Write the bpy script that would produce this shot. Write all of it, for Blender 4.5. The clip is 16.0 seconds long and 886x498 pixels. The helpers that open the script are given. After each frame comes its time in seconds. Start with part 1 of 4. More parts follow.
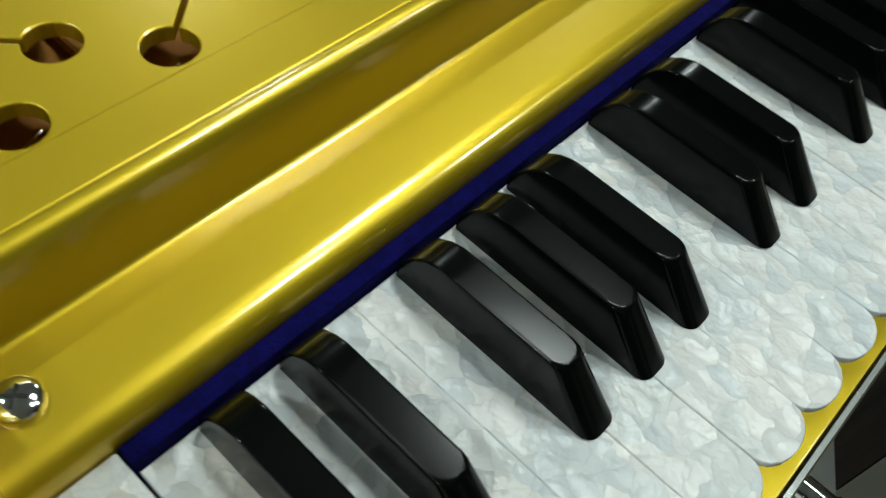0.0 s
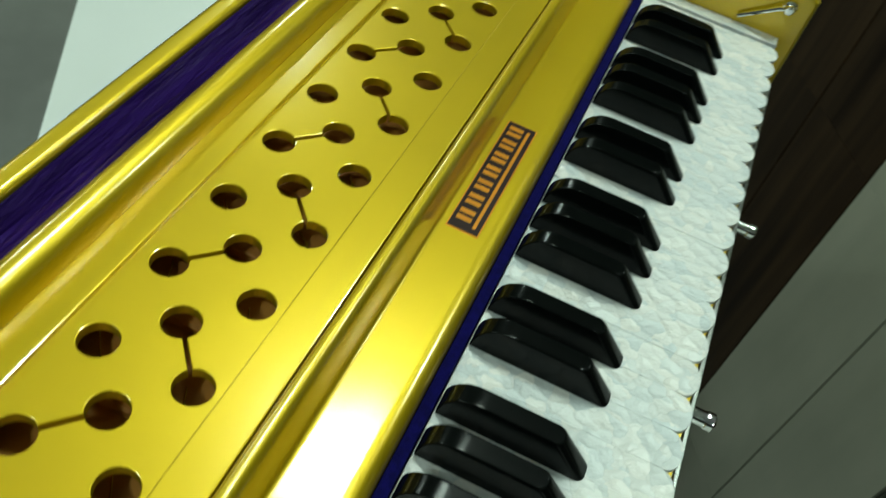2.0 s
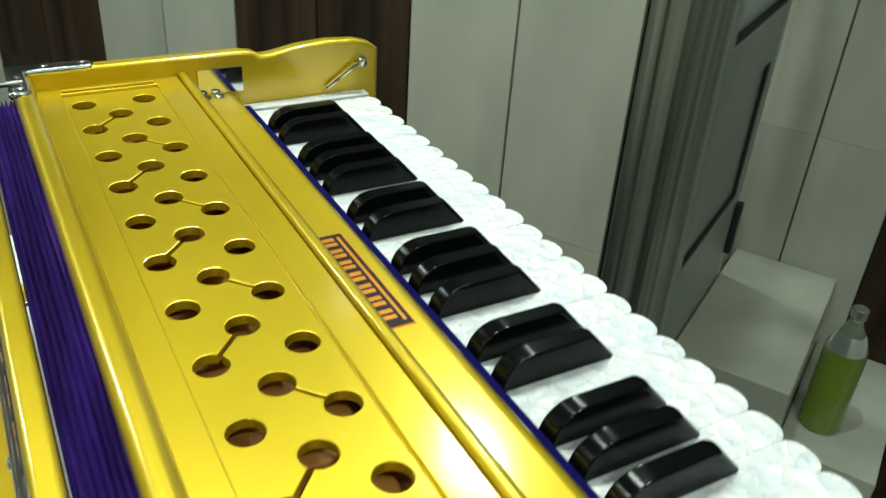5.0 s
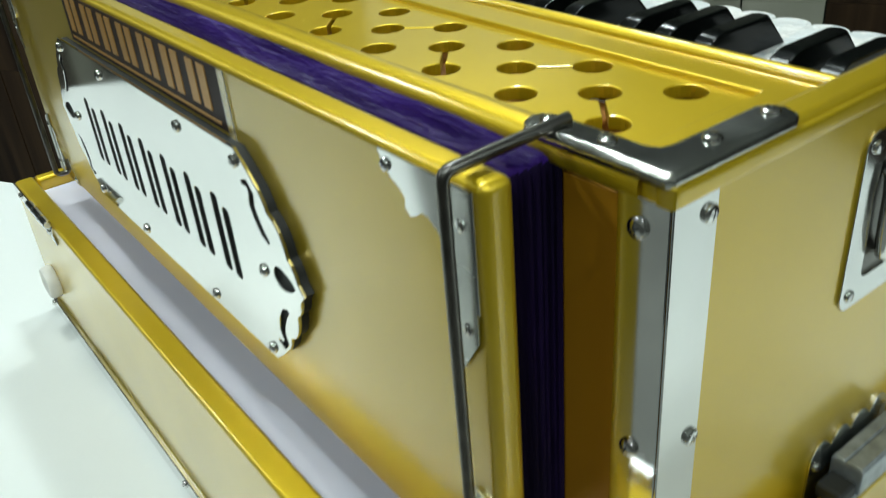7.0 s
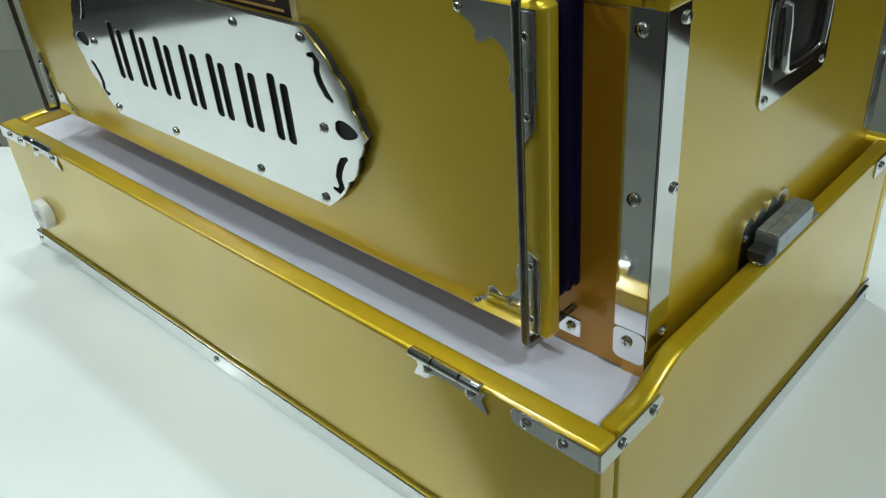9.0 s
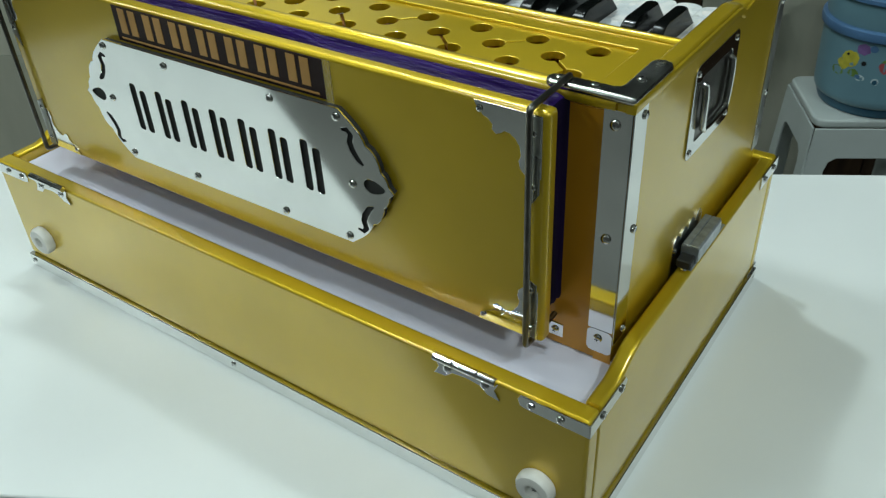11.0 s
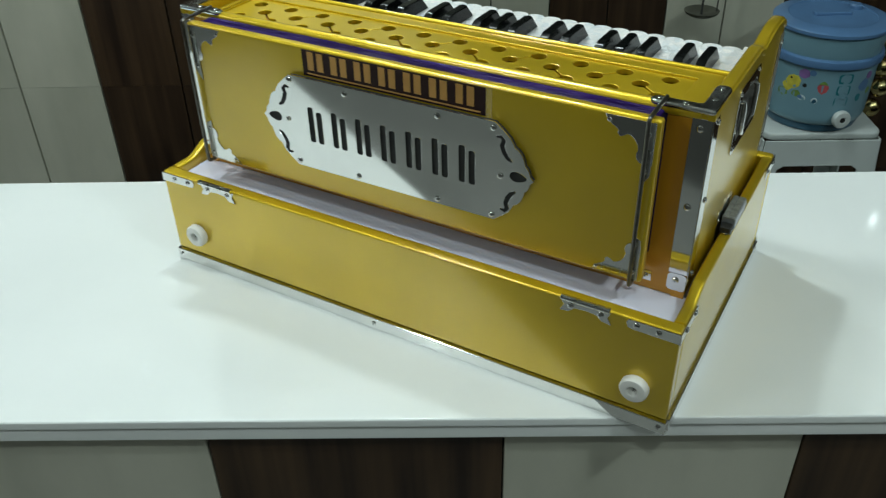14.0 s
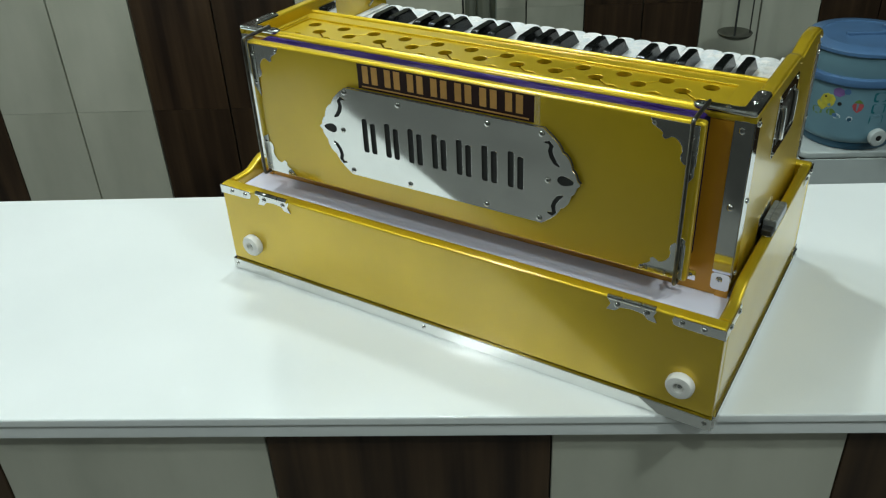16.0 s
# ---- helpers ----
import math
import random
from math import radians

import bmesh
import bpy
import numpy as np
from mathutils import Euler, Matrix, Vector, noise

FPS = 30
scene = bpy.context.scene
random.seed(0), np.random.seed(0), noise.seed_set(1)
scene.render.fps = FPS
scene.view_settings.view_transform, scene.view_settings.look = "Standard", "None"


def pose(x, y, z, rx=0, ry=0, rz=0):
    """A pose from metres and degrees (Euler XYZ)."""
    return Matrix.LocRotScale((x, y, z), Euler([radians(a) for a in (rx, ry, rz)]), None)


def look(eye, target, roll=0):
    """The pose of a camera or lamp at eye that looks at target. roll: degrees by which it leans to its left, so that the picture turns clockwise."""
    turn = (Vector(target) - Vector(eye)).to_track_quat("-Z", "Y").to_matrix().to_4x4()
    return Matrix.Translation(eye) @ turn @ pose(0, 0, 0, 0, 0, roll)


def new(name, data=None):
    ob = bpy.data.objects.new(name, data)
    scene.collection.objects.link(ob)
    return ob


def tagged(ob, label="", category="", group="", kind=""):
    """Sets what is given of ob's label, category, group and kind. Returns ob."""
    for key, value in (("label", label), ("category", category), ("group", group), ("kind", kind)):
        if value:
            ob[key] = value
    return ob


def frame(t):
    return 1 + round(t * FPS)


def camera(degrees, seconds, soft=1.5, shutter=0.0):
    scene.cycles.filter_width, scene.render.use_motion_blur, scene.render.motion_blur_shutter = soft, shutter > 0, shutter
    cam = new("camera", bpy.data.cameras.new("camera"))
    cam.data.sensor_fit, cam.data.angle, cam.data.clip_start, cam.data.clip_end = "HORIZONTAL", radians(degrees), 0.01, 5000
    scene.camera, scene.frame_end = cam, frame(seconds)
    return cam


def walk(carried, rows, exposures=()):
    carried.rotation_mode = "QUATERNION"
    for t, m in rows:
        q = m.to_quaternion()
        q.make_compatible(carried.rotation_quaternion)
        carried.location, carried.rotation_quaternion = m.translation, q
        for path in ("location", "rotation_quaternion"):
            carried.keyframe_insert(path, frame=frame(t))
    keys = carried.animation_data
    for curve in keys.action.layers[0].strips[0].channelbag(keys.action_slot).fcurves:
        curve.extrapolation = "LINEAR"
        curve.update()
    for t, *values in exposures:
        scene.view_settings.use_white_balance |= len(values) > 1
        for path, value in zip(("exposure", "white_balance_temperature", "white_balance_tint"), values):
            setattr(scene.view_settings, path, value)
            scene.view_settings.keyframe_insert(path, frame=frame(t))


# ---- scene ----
import collections

cam = camera(54.9, 16.0, soft=1.25, shutter=0.5)

PATH = [
    (0, (-0.033, 0.320, 0.474), (-1.020, -0.327, -1.140), 12.4),
    (0.3, (-0.015, 0.315, 0.485), (-1.079, -0.305, -1.091), 12.8),
    (0.5, (-0.008, 0.309, 0.496), (-1.097, -0.279, -1.075), 13.1),
    (1, (0.013, 0.298, 0.524), (-1.185, -0.209, -0.996), 14.0),
    (1.5, (0.019, 0.279, 0.561), (-1.251, -0.106, -0.935), 16.1),
    (2, (0.022, 0.255, 0.594), (-1.337, 0.021, -0.854), 17.7),
    (2.5, (0.022, 0.221, 0.612), (-1.404, 0.179, -0.79), 18.0),
    (3, (0.004, 0.176, 0.631), (-1.464, 0.356, -0.715), 16.5),
    (5.3, (0.042, 0.018, 0.527), (-1.414, 0.946, -0.483), 2.0),
    (5.5, (0.048, 0.001, 0.513), (-1.404, 0.937, -0.494), 0.6),
    (5.6, (0.049, -0.004, 0.505), (-1.409, 0.934, -0.492), 0.3),
    (6.2, (0.076, -0.046, 0.454), (-1.374, 0.91, -0.538), -2.5),
    (6.6, (0.093, -0.067, 0.435), (-1.342, 0.9, -0.568), -3.9),
    (7, (0.107, -0.096, 0.421), (-1.306, 0.901, -0.584), -5.1),
    (7.5, (0.122, -0.138, 0.409), (-1.247, 0.909, -0.606), -6.1),
    (8, (0.133, -0.178, 0.406), (-1.184, 0.932, -0.611), -5.8),
    (8.5, (0.142, -0.209, 0.411), (-1.125, 0.944, -0.622), -5.4),
    (9, (0.154, -0.239, 0.423), (-1.054, 0.943, -0.647), -5.1),
    (11.5, (0.146, -0.39, 0.564), (-0.755, 0.948, -0.618), -2.5),
    (12, (0.13, -0.439, 0.582), (-0.712, 0.934, -0.604), -1.9),
    (12.5, (0.128, -0.489, 0.603), (-0.674, 0.904, -0.587), -1.2),
    (13, (0.128, -0.536, 0.62), (-0.66, 0.871, -0.564), -1.0),
    (13.5, (0.126, -0.578, 0.629), (-0.685, 0.837, -0.529), -1.1),
    (14, (0.122, -0.63, 0.643), (-0.725, 0.789, -0.484), -1.4),
    (14.5, (0.123, -0.665, 0.654), (-0.76, 0.751, -0.447), -1.8),
    (15, (0.126, -0.687, 0.654), (-0.78, 0.731, -0.427), -2.2),
    (15.5, (0.13, -0.693, 0.651), (-0.79, 0.724, -0.419), -2.5),
    (16, (0.127, -0.681, 0.64), (-0.798, 0.736, -0.425), -2.9),
]

walk(cam, [(t, look(eye, target, roll)) for t, eye, target, roll in PATH],
     exposures=[(0.0, -0.42, 6600, 6), (1.0, -0.36, 6750, -6), (2.0, -0.38, 6750, -11), (3.0, -0.41, 6900, -12), (5.3, 0.44, 6650, 2), (7.0, 0.32, 6450, 6), (9.0, 0.10, 6350, 8), (11.5, -0.08, 6280, 5), (16.0, 0.12, 6450, 8)])

# ---- world and light ----
ROOM = 29.6            # degrees by which counter and walls are turned against the instrument
FLOOR, CEIL = -0.92, 1.90
world = bpy.data.worlds.new("world")
world.use_nodes = True
world.node_tree.nodes["Background"].inputs[0].default_value = (0.75, 0.85, 0.80, 1)
world.node_tree.nodes["Background"].inputs[1].default_value = 0.012
scene.world = world


def room(u, v, z=0.0):
    """A place in the world from metres along the counter, across it and up."""
    a = radians(ROOM)
    return Vector((math.cos(a) * u - math.sin(a) * v, math.sin(a) * u + math.cos(a) * v, z))


# Placed by their reflections; those at v -1.05, -0.70, 0.84 are added fill.
LAMP_PLACES = [(-3.53, 0.30, 1), (-2.72, 0.36, 1.1), (-2.30, -1.05, 1.4, 3.0), (-0.10, -1.05, 0.9), (0.95, -0.70, 1.8, 1.6), (2.15, -0.03, 1), (3.20, -0.03, 1),
               (-1.59, 2.19, 0.02), (-0.76, 1.77, 0.95, 1.4), (2.06, 3.34, 0.06), (-0.82, 0.50, 1.05, 3.4), (-0.35, 0.84, 1.0)]
LAMP_WATT = 8.6


# ---- materials ----
def material(name, base, rough=0.5, metal=0.0, coat=0.0, coat_rough=0.05, vary=0.0, scale=20.0, second=None,
             bump=0.0, bump_scale=60.0, stretch=(1, 1, 1), trans=0.0, emit=0.0, rough_vary=0.0, island=0.0, detail=4.0, spec=0.5, coat_ior=1.5):
    m = bpy.data.materials.new(name)
    m.use_nodes = True
    nt = m.node_tree
    b = nt.nodes["Principled BSDF"]
    b.inputs["Base Color"].default_value = (*base, 1)
    b.inputs["Roughness"].default_value = rough
    b.inputs["Metallic"].default_value = metal
    b.inputs["Specular IOR Level"].default_value = spec
    b.inputs["Coat Weight"].default_value = coat
    b.inputs["Coat Roughness"].default_value = coat_rough
    b.inputs["Coat IOR"].default_value = coat_ior
    b.inputs["Transmission Weight"].default_value = trans
    if emit:
        b.inputs["Emission Color"].default_value = (*base, 1)
        b.inputs["Emission Strength"].default_value = emit
    if vary or bump or rough_vary or island:
        co = nt.nodes.new("ShaderNodeTexCoord")
        mp = nt.nodes.new("ShaderNodeMapping")
        mp.inputs["Scale"].default_value = stretch
        nt.links.new(co.outputs["Object"], mp.inputs[0])
    if vary:
        n = nt.nodes.new("ShaderNodeTexNoise")
        n.inputs["Scale"].default_value = scale
        n.inputs["Detail"].default_value = detail
        nt.links.new(mp.outputs[0], n.inputs["Vector"])
        mix = nt.nodes.new("ShaderNodeMix")
        mix.data_type = "RGBA"
        other = second or tuple(c * (1 - vary) for c in base)
        mix.inputs[6].default_value = (*base, 1)
        mix.inputs[7].default_value = (*other, 1)
        ramp = nt.nodes.new("ShaderNodeMapRange")
        ramp.inputs[1].default_value, ramp.inputs[2].default_value = 0.35, 0.65
        nt.links.new(n.outputs[0], ramp.inputs[0])
        nt.links.new(ramp.outputs[0], mix.inputs[0])
        last = mix.outputs[2]
        if island:
            info = nt.nodes.new("ShaderNodeObjectInfo")
            hsv = nt.nodes.new("ShaderNodeHueSaturation")
            rng = nt.nodes.new("ShaderNodeMapRange")
            rng.inputs[3].default_value, rng.inputs[4].default_value = 1 - island, 1 + island
            nt.links.new(info.outputs["Random"], rng.inputs[0])
            nt.links.new(rng.outputs[0], hsv.inputs["Value"])
            nt.links.new(last, hsv.inputs["Color"])
            last = hsv.outputs[0]
        nt.links.new(last, b.inputs["Base Color"])
    if rough_vary:
        n2 = nt.nodes.new("ShaderNodeTexNoise")
        n2.inputs["Scale"].default_value = scale * 0.35
        nt.links.new(mp.outputs[0], n2.inputs["Vector"])
        r2 = nt.nodes.new("ShaderNodeMapRange")
        r2.inputs[1].default_value, r2.inputs[2].default_value = 0.3, 0.7
        r2.inputs[3].default_value, r2.inputs[4].default_value = max(0.02, rough - rough_vary), rough + rough_vary
        nt.links.new(n2.outputs[0], r2.inputs[0])
        nt.links.new(r2.outputs[0], b.inputs["Roughness"])
    if bump:
        nb = nt.nodes.new("ShaderNodeTexNoise")
        nb.inputs["Scale"].default_value = bump_scale
        nb.inputs["Detail"].default_value = 5
        nt.links.new(mp.outputs[0], nb.inputs["Vector"])
        bp = nt.nodes.new("ShaderNodeBump")
        bp.inputs["Strength"].default_value = bump
        bp.inputs["Distance"].default_value = 0.002
        nt.links.new(nb.outputs[0], bp.inputs["Height"])
        nt.links.new(bp.outputs[0], b.inputs["Normal"])
    return m


GOLD = material("gold_paint", (0.69, 0.474, 0.012), 0.43, 0.74, 1.0, 0.15, coat_ior=1.6, vary=0.10, scale=9, bump=0.015, bump_scale=260, rough_vary=0.05)
# Darker, more orange than GOLD; for the front wall and bottom board.
BRONZE = material("orange_gold_paint", (0.60, 0.275, 0.012), 0.42, 0.40, 0.6, 0.15, vary=0.12, scale=12, bump=0.015, bump_scale=260)
STEEL = material("polished_steel", (0.78, 0.78, 0.76), 0.07, 1.0, vary=0.05, scale=30, rough_vary=0.03)
STEEL_DULL = material("brushed_steel", (0.62, 0.63, 0.60), 0.30, 1.0, vary=0.15, scale=40, rough_vary=0.08)
NICKEL = material("worn_nickel", (0.70, 0.71, 0.66), 0.20, 1.0, vary=0.2, scale=60, bump=0.12, bump_scale=90, rough_vary=0.08)
ROD = material("dark_steel_rod", (0.20, 0.19, 0.17), 0.28, 1.0, vary=0.3, scale=80)
DARK = material("dark_slot", (0.012, 0.012, 0.011), 0.6)
PURPLE = material("purple_bellows_cloth", (0.042, 0.011, 0.175), 0.38, 0.0, 0.30, 0.22, vary=0.5, scale=70, bump=0.6, bump_scale=420, stretch=(0.18, 1, 1))
# The bellows cloth darkened for the shade deep in its end folds.
PURPLE_END = material("purple_cloth_end_shade", (0.010, 0.002, 0.035), 0.6, 0.0, 0.0, 0.3, spec=0.3, vary=0.5, scale=70, bump=0.3, bump_scale=420, stretch=(1, 1, 0.2))
FELT = material("navy_felt", (0.004, 0.003, 0.075), 1.0, spec=0.1, vary=0.4, scale=300, bump=0.4, bump_scale=900)
BLACK_KEY = material("black_key_lacquer", (0.0028, 0.0036, 0.0033), 0.17, 0.0, 0.0, 0.08, spec=0.16, vary=0.3, scale=40, bump=0.01, bump_scale=120)
KEY_WOOD = material("key_wood", (0.50, 0.26, 0.11), 0.6, vary=0.35, scale=60, stretch=(1, 0.1, 1))
LINING = material("white_lining_board", (0.70, 0.68, 0.78), 0.35, 0.0, 0.2, 0.2, vary=0.06, scale=14, bump=0.03, bump_scale=40)
NYLON = material("white_nylon", (0.80, 0.78, 0.73), 0.42, vary=0.08, scale=60)
REED_WOOD = material("reed_board_wood", (0.55, 0.25, 0.05), 0.55, 0, 0.0, 0.2, spec=0.25, vary=0.7, scale=25, stretch=(0.25, 1.4, 1), second=(0.28, 0.11, 0.025))
STICKER = material("maroon_foil", (0.024, 0.007, 0.006), 0.45, 0.0, 0.0, 0.1, spec=0.25, vary=0.3, scale=40)
STICKER_GOLD = material("gold_foil", (0.62, 0.33, 0.09), 0.35, 0.35, vary=0.12, scale=60)
STICKER_ORANGE = material("orange_foil", (0.85, 0.33, 0.03), 0.3, 0.4, vary=0.15, scale=90)
CLEAR = material("clear_film", (0.85, 0.85, 0.8), 0.08, trans=0.95)
MARBLE = material("white_marble", (0.77, 0.785, 0.765), 0.34, 0.0, 0.22, 0.07, vary=1, scale=2.2, second=(0.70, 0.72, 0.70), bump=0.01, bump_scale=9, detail=9)
TILE_WHITE = material("pale_wall_plank", (0.48, 0.472, 0.385), 0.35, 0, 0.15, 0.2, vary=1, scale=6, second=(0.345, 0.342, 0.272), stretch=(1, 1, 0.35), island=0.05, bump=0.02, bump_scale=40, detail=7)
TILE_DARK = material("dark_wood_plank", (0.055, 0.031, 0.015), 0.5, 0, 0.0, 0.2, spec=0.25, vary=1, scale=14, second=(0.015, 0.0075, 0.004), stretch=(2.2, 2.2, 0.12), island=0.12, bump=0.05, bump_scale=60, detail=8)
GROUT = material("dark_joint", (0.012, 0.016, 0.011), 0.8)
FLOOR_TILE = material("grey_floor_tile", (0.27, 0.27, 0.25), 0.25, 0, 0.2, 0.1, vary=1, scale=3, second=(0.21, 0.21, 0.195), detail=6)
# Only for unseen enclosing walls; kept dark to deepen reflections and bounce.
PLASTER = material("unseen_wall_plaster", (0.085, 0.083, 0.075), 0.8, vary=0.06, scale=4, bump=0.05, bump_scale=120)
CEILING_PAINT = material("ceiling_paint", (0.74, 0.75, 0.72), 0.85, vary=0.04, scale=4)
JAMB_STEEL = material("satin_steel", (0.34, 0.36, 0.30), 0.36, 0.6, vary=1, second=(0.10, 0.11, 0.085), scale=26, stretch=(1.6, 1.6, 0.06))
DOOR_GREY = material("grey_aluminium", (0.36, 0.38, 0.33), 0.42, 0.35, vary=0.15, scale=8, stretch=(1, 1, 0.2))
GLASS_DARK = material("frosted_pane", (0.45, 0.48, 0.44), 0.3, 0, 0.3, 0.1, vary=0.1, scale=5)
COOLER_BLUE = material("pale_blue_plastic", (0.16, 0.29, 0.35), 0.35, 0, 0.2, 0.1, vary=0.08, scale=8)
COOLER_LID = material("blue_plastic", (0.085, 0.18, 0.34), 0.38, 0, 0.2, 0.15, vary=0.15, scale=10)
COOLER_BASE = material("dark_blue_plastic", (0.03, 0.10, 0.16), 0.4, vary=0.2, scale=12)
STOOL_PLASTIC = material("white_plastic", (0.50, 0.54, 0.52), 0.42, vary=0.08, scale=9)
YELLOW = material("yellow_print", (0.62, 0.55, 0.06), 0.4, vary=0.3, scale=40)
RED = material("red_print", (0.50, 0.09, 0.10), 0.4, vary=0.25, scale=40)
VIOLET = material("violet_print", (0.22, 0.12, 0.32), 0.4, vary=0.3, scale=40)
GREEN_PRINT = material("green_print", (0.17, 0.28, 0.06), 0.4, vary=0.3, scale=40)
TEAL = material("teal_print", (0.02, 0.17, 0.20), 0.4, vary=0.2, scale=40)
WHITE_PRINT = material("white_print", (0.62, 0.72, 0.74), 0.4, vary=0.2, scale=40)
BRASS = material("brass", (0.55, 0.45, 0.20), 0.16, 1.0, vary=0.25, scale=40)
CORD = material("dark_cord", (0.02, 0.02, 0.018), 0.8, vary=0.3, scale=80)
PAN_METAL = material("tarnished_metal", (0.14, 0.14, 0.11), 0.45, 0.8, vary=0.3, scale=30)
BOTTLE_PLASTIC = material("clear_bottle_plastic", (0.80, 0.86, 0.80), 0.06, trans=0.9)
GREEN_LIQUID = material("green_liquid", (0.17, 0.25, 0.02), 0.2, 0.0, 0.8, 0.04, vary=0.2, scale=10)
ZINC = material("zinc_casting", (0.46, 0.49, 0.51), 0.38, 0.7, vary=0.35, scale=120, bump=0.1, bump_scale=300)
CAP_METAL = material("cap_metal", (0.55, 0.55, 0.52), 0.3, 0.8, vary=0.2, scale=60)
LAMP_GLOW = material("lamp_diffuser", (0.95, 1.0, 0.97), 0.5, emit=18.0)


def pearl_material():
    """Mother-of-pearl celluloid: irregular shards, each with its own tint and tilt."""
    m = material("pearl_key_top", (0.85, 0.84, 0.81), 0.36, 0.0, 0.2, 0.26)
    nt = m.node_tree
    b = nt.nodes["Principled BSDF"]
    L = nt.links.new
    geo = nt.nodes.new("ShaderNodeNewGeometry")
    mp = nt.nodes.new("ShaderNodeMapping")
    mp.inputs["Scale"].default_value = (1.05, 0.9, 0.3)
    mp.inputs["Rotation"].default_value = (0, 0, 0.6)
    L(geo.outputs["Position"], mp.inputs[0])
    nz = nt.nodes.new("ShaderNodeTexNoise")
    nz.inputs["Scale"].default_value = 95
    nz.inputs["Detail"].default_value = 3
    L(mp.outputs[0], nz.inputs["Vector"])
    add = nt.nodes.new("ShaderNodeMix")
    add.data_type = "VECTOR"
    add.inputs[0].default_value = 0.011
    L(mp.outputs[0], add.inputs[4])
    L(nz.outputs["Color"], add.inputs[5])
    vo = nt.nodes.new("ShaderNodeTexVoronoi")
    vo.inputs["Scale"].default_value = 125
    ve = nt.nodes.new("ShaderNodeTexVoronoi")
    ve.feature = "DISTANCE_TO_EDGE"
    ve.inputs["Scale"].default_value = 125
    L(add.outputs[1], vo.inputs["Vector"])
    L(add.outputs[1], ve.inputs["Vector"])
    sep = nt.nodes.new("ShaderNodeSeparateColor")
    L(vo.outputs["Color"], sep.inputs[0])
    mix = nt.nodes.new("ShaderNodeMix")
    mix.data_type = "RGBA"
    mix.inputs[6].default_value = (0.61, 0.635, 0.645, 1)
    mix.inputs[7].default_value = (0.79, 0.755, 0.72, 1)
    L(sep.outputs[0], mix.inputs[0])
    edge = nt.nodes.new("ShaderNodeMapRange")
    edge.inputs[1].default_value, edge.inputs[2].default_value = 0.0, 0.05
    edge.inputs[3].default_value, edge.inputs[4].default_value = 0.93, 1.0
    L(ve.outputs["Distance"], edge.inputs[0])
    mul = nt.nodes.new("ShaderNodeMix")
    mul.data_type = "RGBA"
    mul.blend_type = "MULTIPLY"
    mul.inputs[0].default_value = 1.0
    L(mix.outputs[2], mul.inputs[6])
    L(edge.outputs[0], mul.inputs[7])
    L(mul.outputs[2], b.inputs["Base Color"])
    high = nt.nodes.new("ShaderNodeMath")
    high.operation = "MULTIPLY_ADD"
    high.inputs[1].default_value = 0.35
    L(nz.outputs[0], high.inputs[0])
    L(vo.outputs["Distance"], high.inputs[2])
    bp = nt.nodes.new("ShaderNodeBump")
    bp.inputs["Strength"].default_value = 0.95
    bp.inputs["Distance"].default_value = 0.0019
    L(high.outputs[0], bp.inputs["Height"])
    L(bp.outputs[0], b.inputs["Normal"])
    L(bp.outputs[0], b.inputs["Coat Normal"])
    return m


PEARL = pearl_material()


# ---- building helpers ----
def empty(name, place, label, category, group="", kind="", turn=0.0):
    ob = new(name)
    ob.empty_display_size = 0.05
    ob.location = place
    ob.rotation_euler = (0, 0, radians(turn))
    return tagged(ob, label, category, group, kind)


def mesh_object(name, me, materials, parent=None, label="", m=None):
    for mat in materials if isinstance(materials, (list, tuple)) else [materials]:
        if len(me.materials) < (len(materials) if isinstance(materials, (list, tuple)) else 1):
            me.materials.append(mat)
    ob = new(name, me)
    if m is not None:
        ob.matrix_basis = m
    if parent is not None:
        ob.parent = parent
        chain = parent.matrix_basis.copy()
        top = parent
        while top.parent is not None:
            chain = top.parent.matrix_basis @ top.matrix_parent_inverse @ chain
            top = top.parent
        ob.matrix_parent_inverse = chain.inverted()
    if label:
        tagged(ob, label)
    return ob


def weighted_normals(me, limit):
    """Shading normals that follow the larger faces, so that broad flats stay flat beside their rounded edges."""
    normals = [p.normal.copy() for p in me.polygons]
    around = collections.defaultdict(list)
    for p in me.polygons:
        for v in p.vertices:
            around[v].append(p.index)
    areas = [p.area for p in me.polygons]
    out = []
    for p in me.polygons:
        n = normals[p.index]
        for v in p.vertices:
            total = Vector()
            for q in around[v]:
                if n.dot(normals[q]) > limit:
                    total += normals[q] * areas[q]
            out.append(total.normalized() if total.length > 0 else n)
    me.normals_split_custom_set(out)


def finish(bm, name, smooth=40):
    bmesh.ops.recalc_face_normals(bm, faces=bm.faces)
    me = bpy.data.meshes.new(name)
    bm.to_mesh(me)
    bm.free()
    if smooth:
        me.polygons.foreach_set("use_smooth", [True] * len(me.polygons))
        me.set_sharp_from_angle(angle=radians(smooth))
        weighted_normals(me, math.cos(radians(smooth)))
    return me


def part(name, bm, mat, parent, label="", m=None, smooth=40):
    return mesh_object(name, finish(bm, name, smooth), mat, parent, label, m)


def box(x0, x1, y0, y1, z0, z1, bevel=0.0, segments=2, bm=None):
    own = bmesh.new()
    bmesh.ops.create_cube(own, size=1.0)
    for v in own.verts:
        v.co = (x0 + (v.co.x + 0.5) * (x1 - x0), y0 + (v.co.y + 0.5) * (y1 - y0), z0 + (v.co.z + 0.5) * (z1 - z0))
    if bevel:
        bmesh.ops.bevel(own, geom=own.edges[:], offset=bevel, segments=segments, affect="EDGES", profile=0.5)
    return merged(bm, own) if bm is not None else own


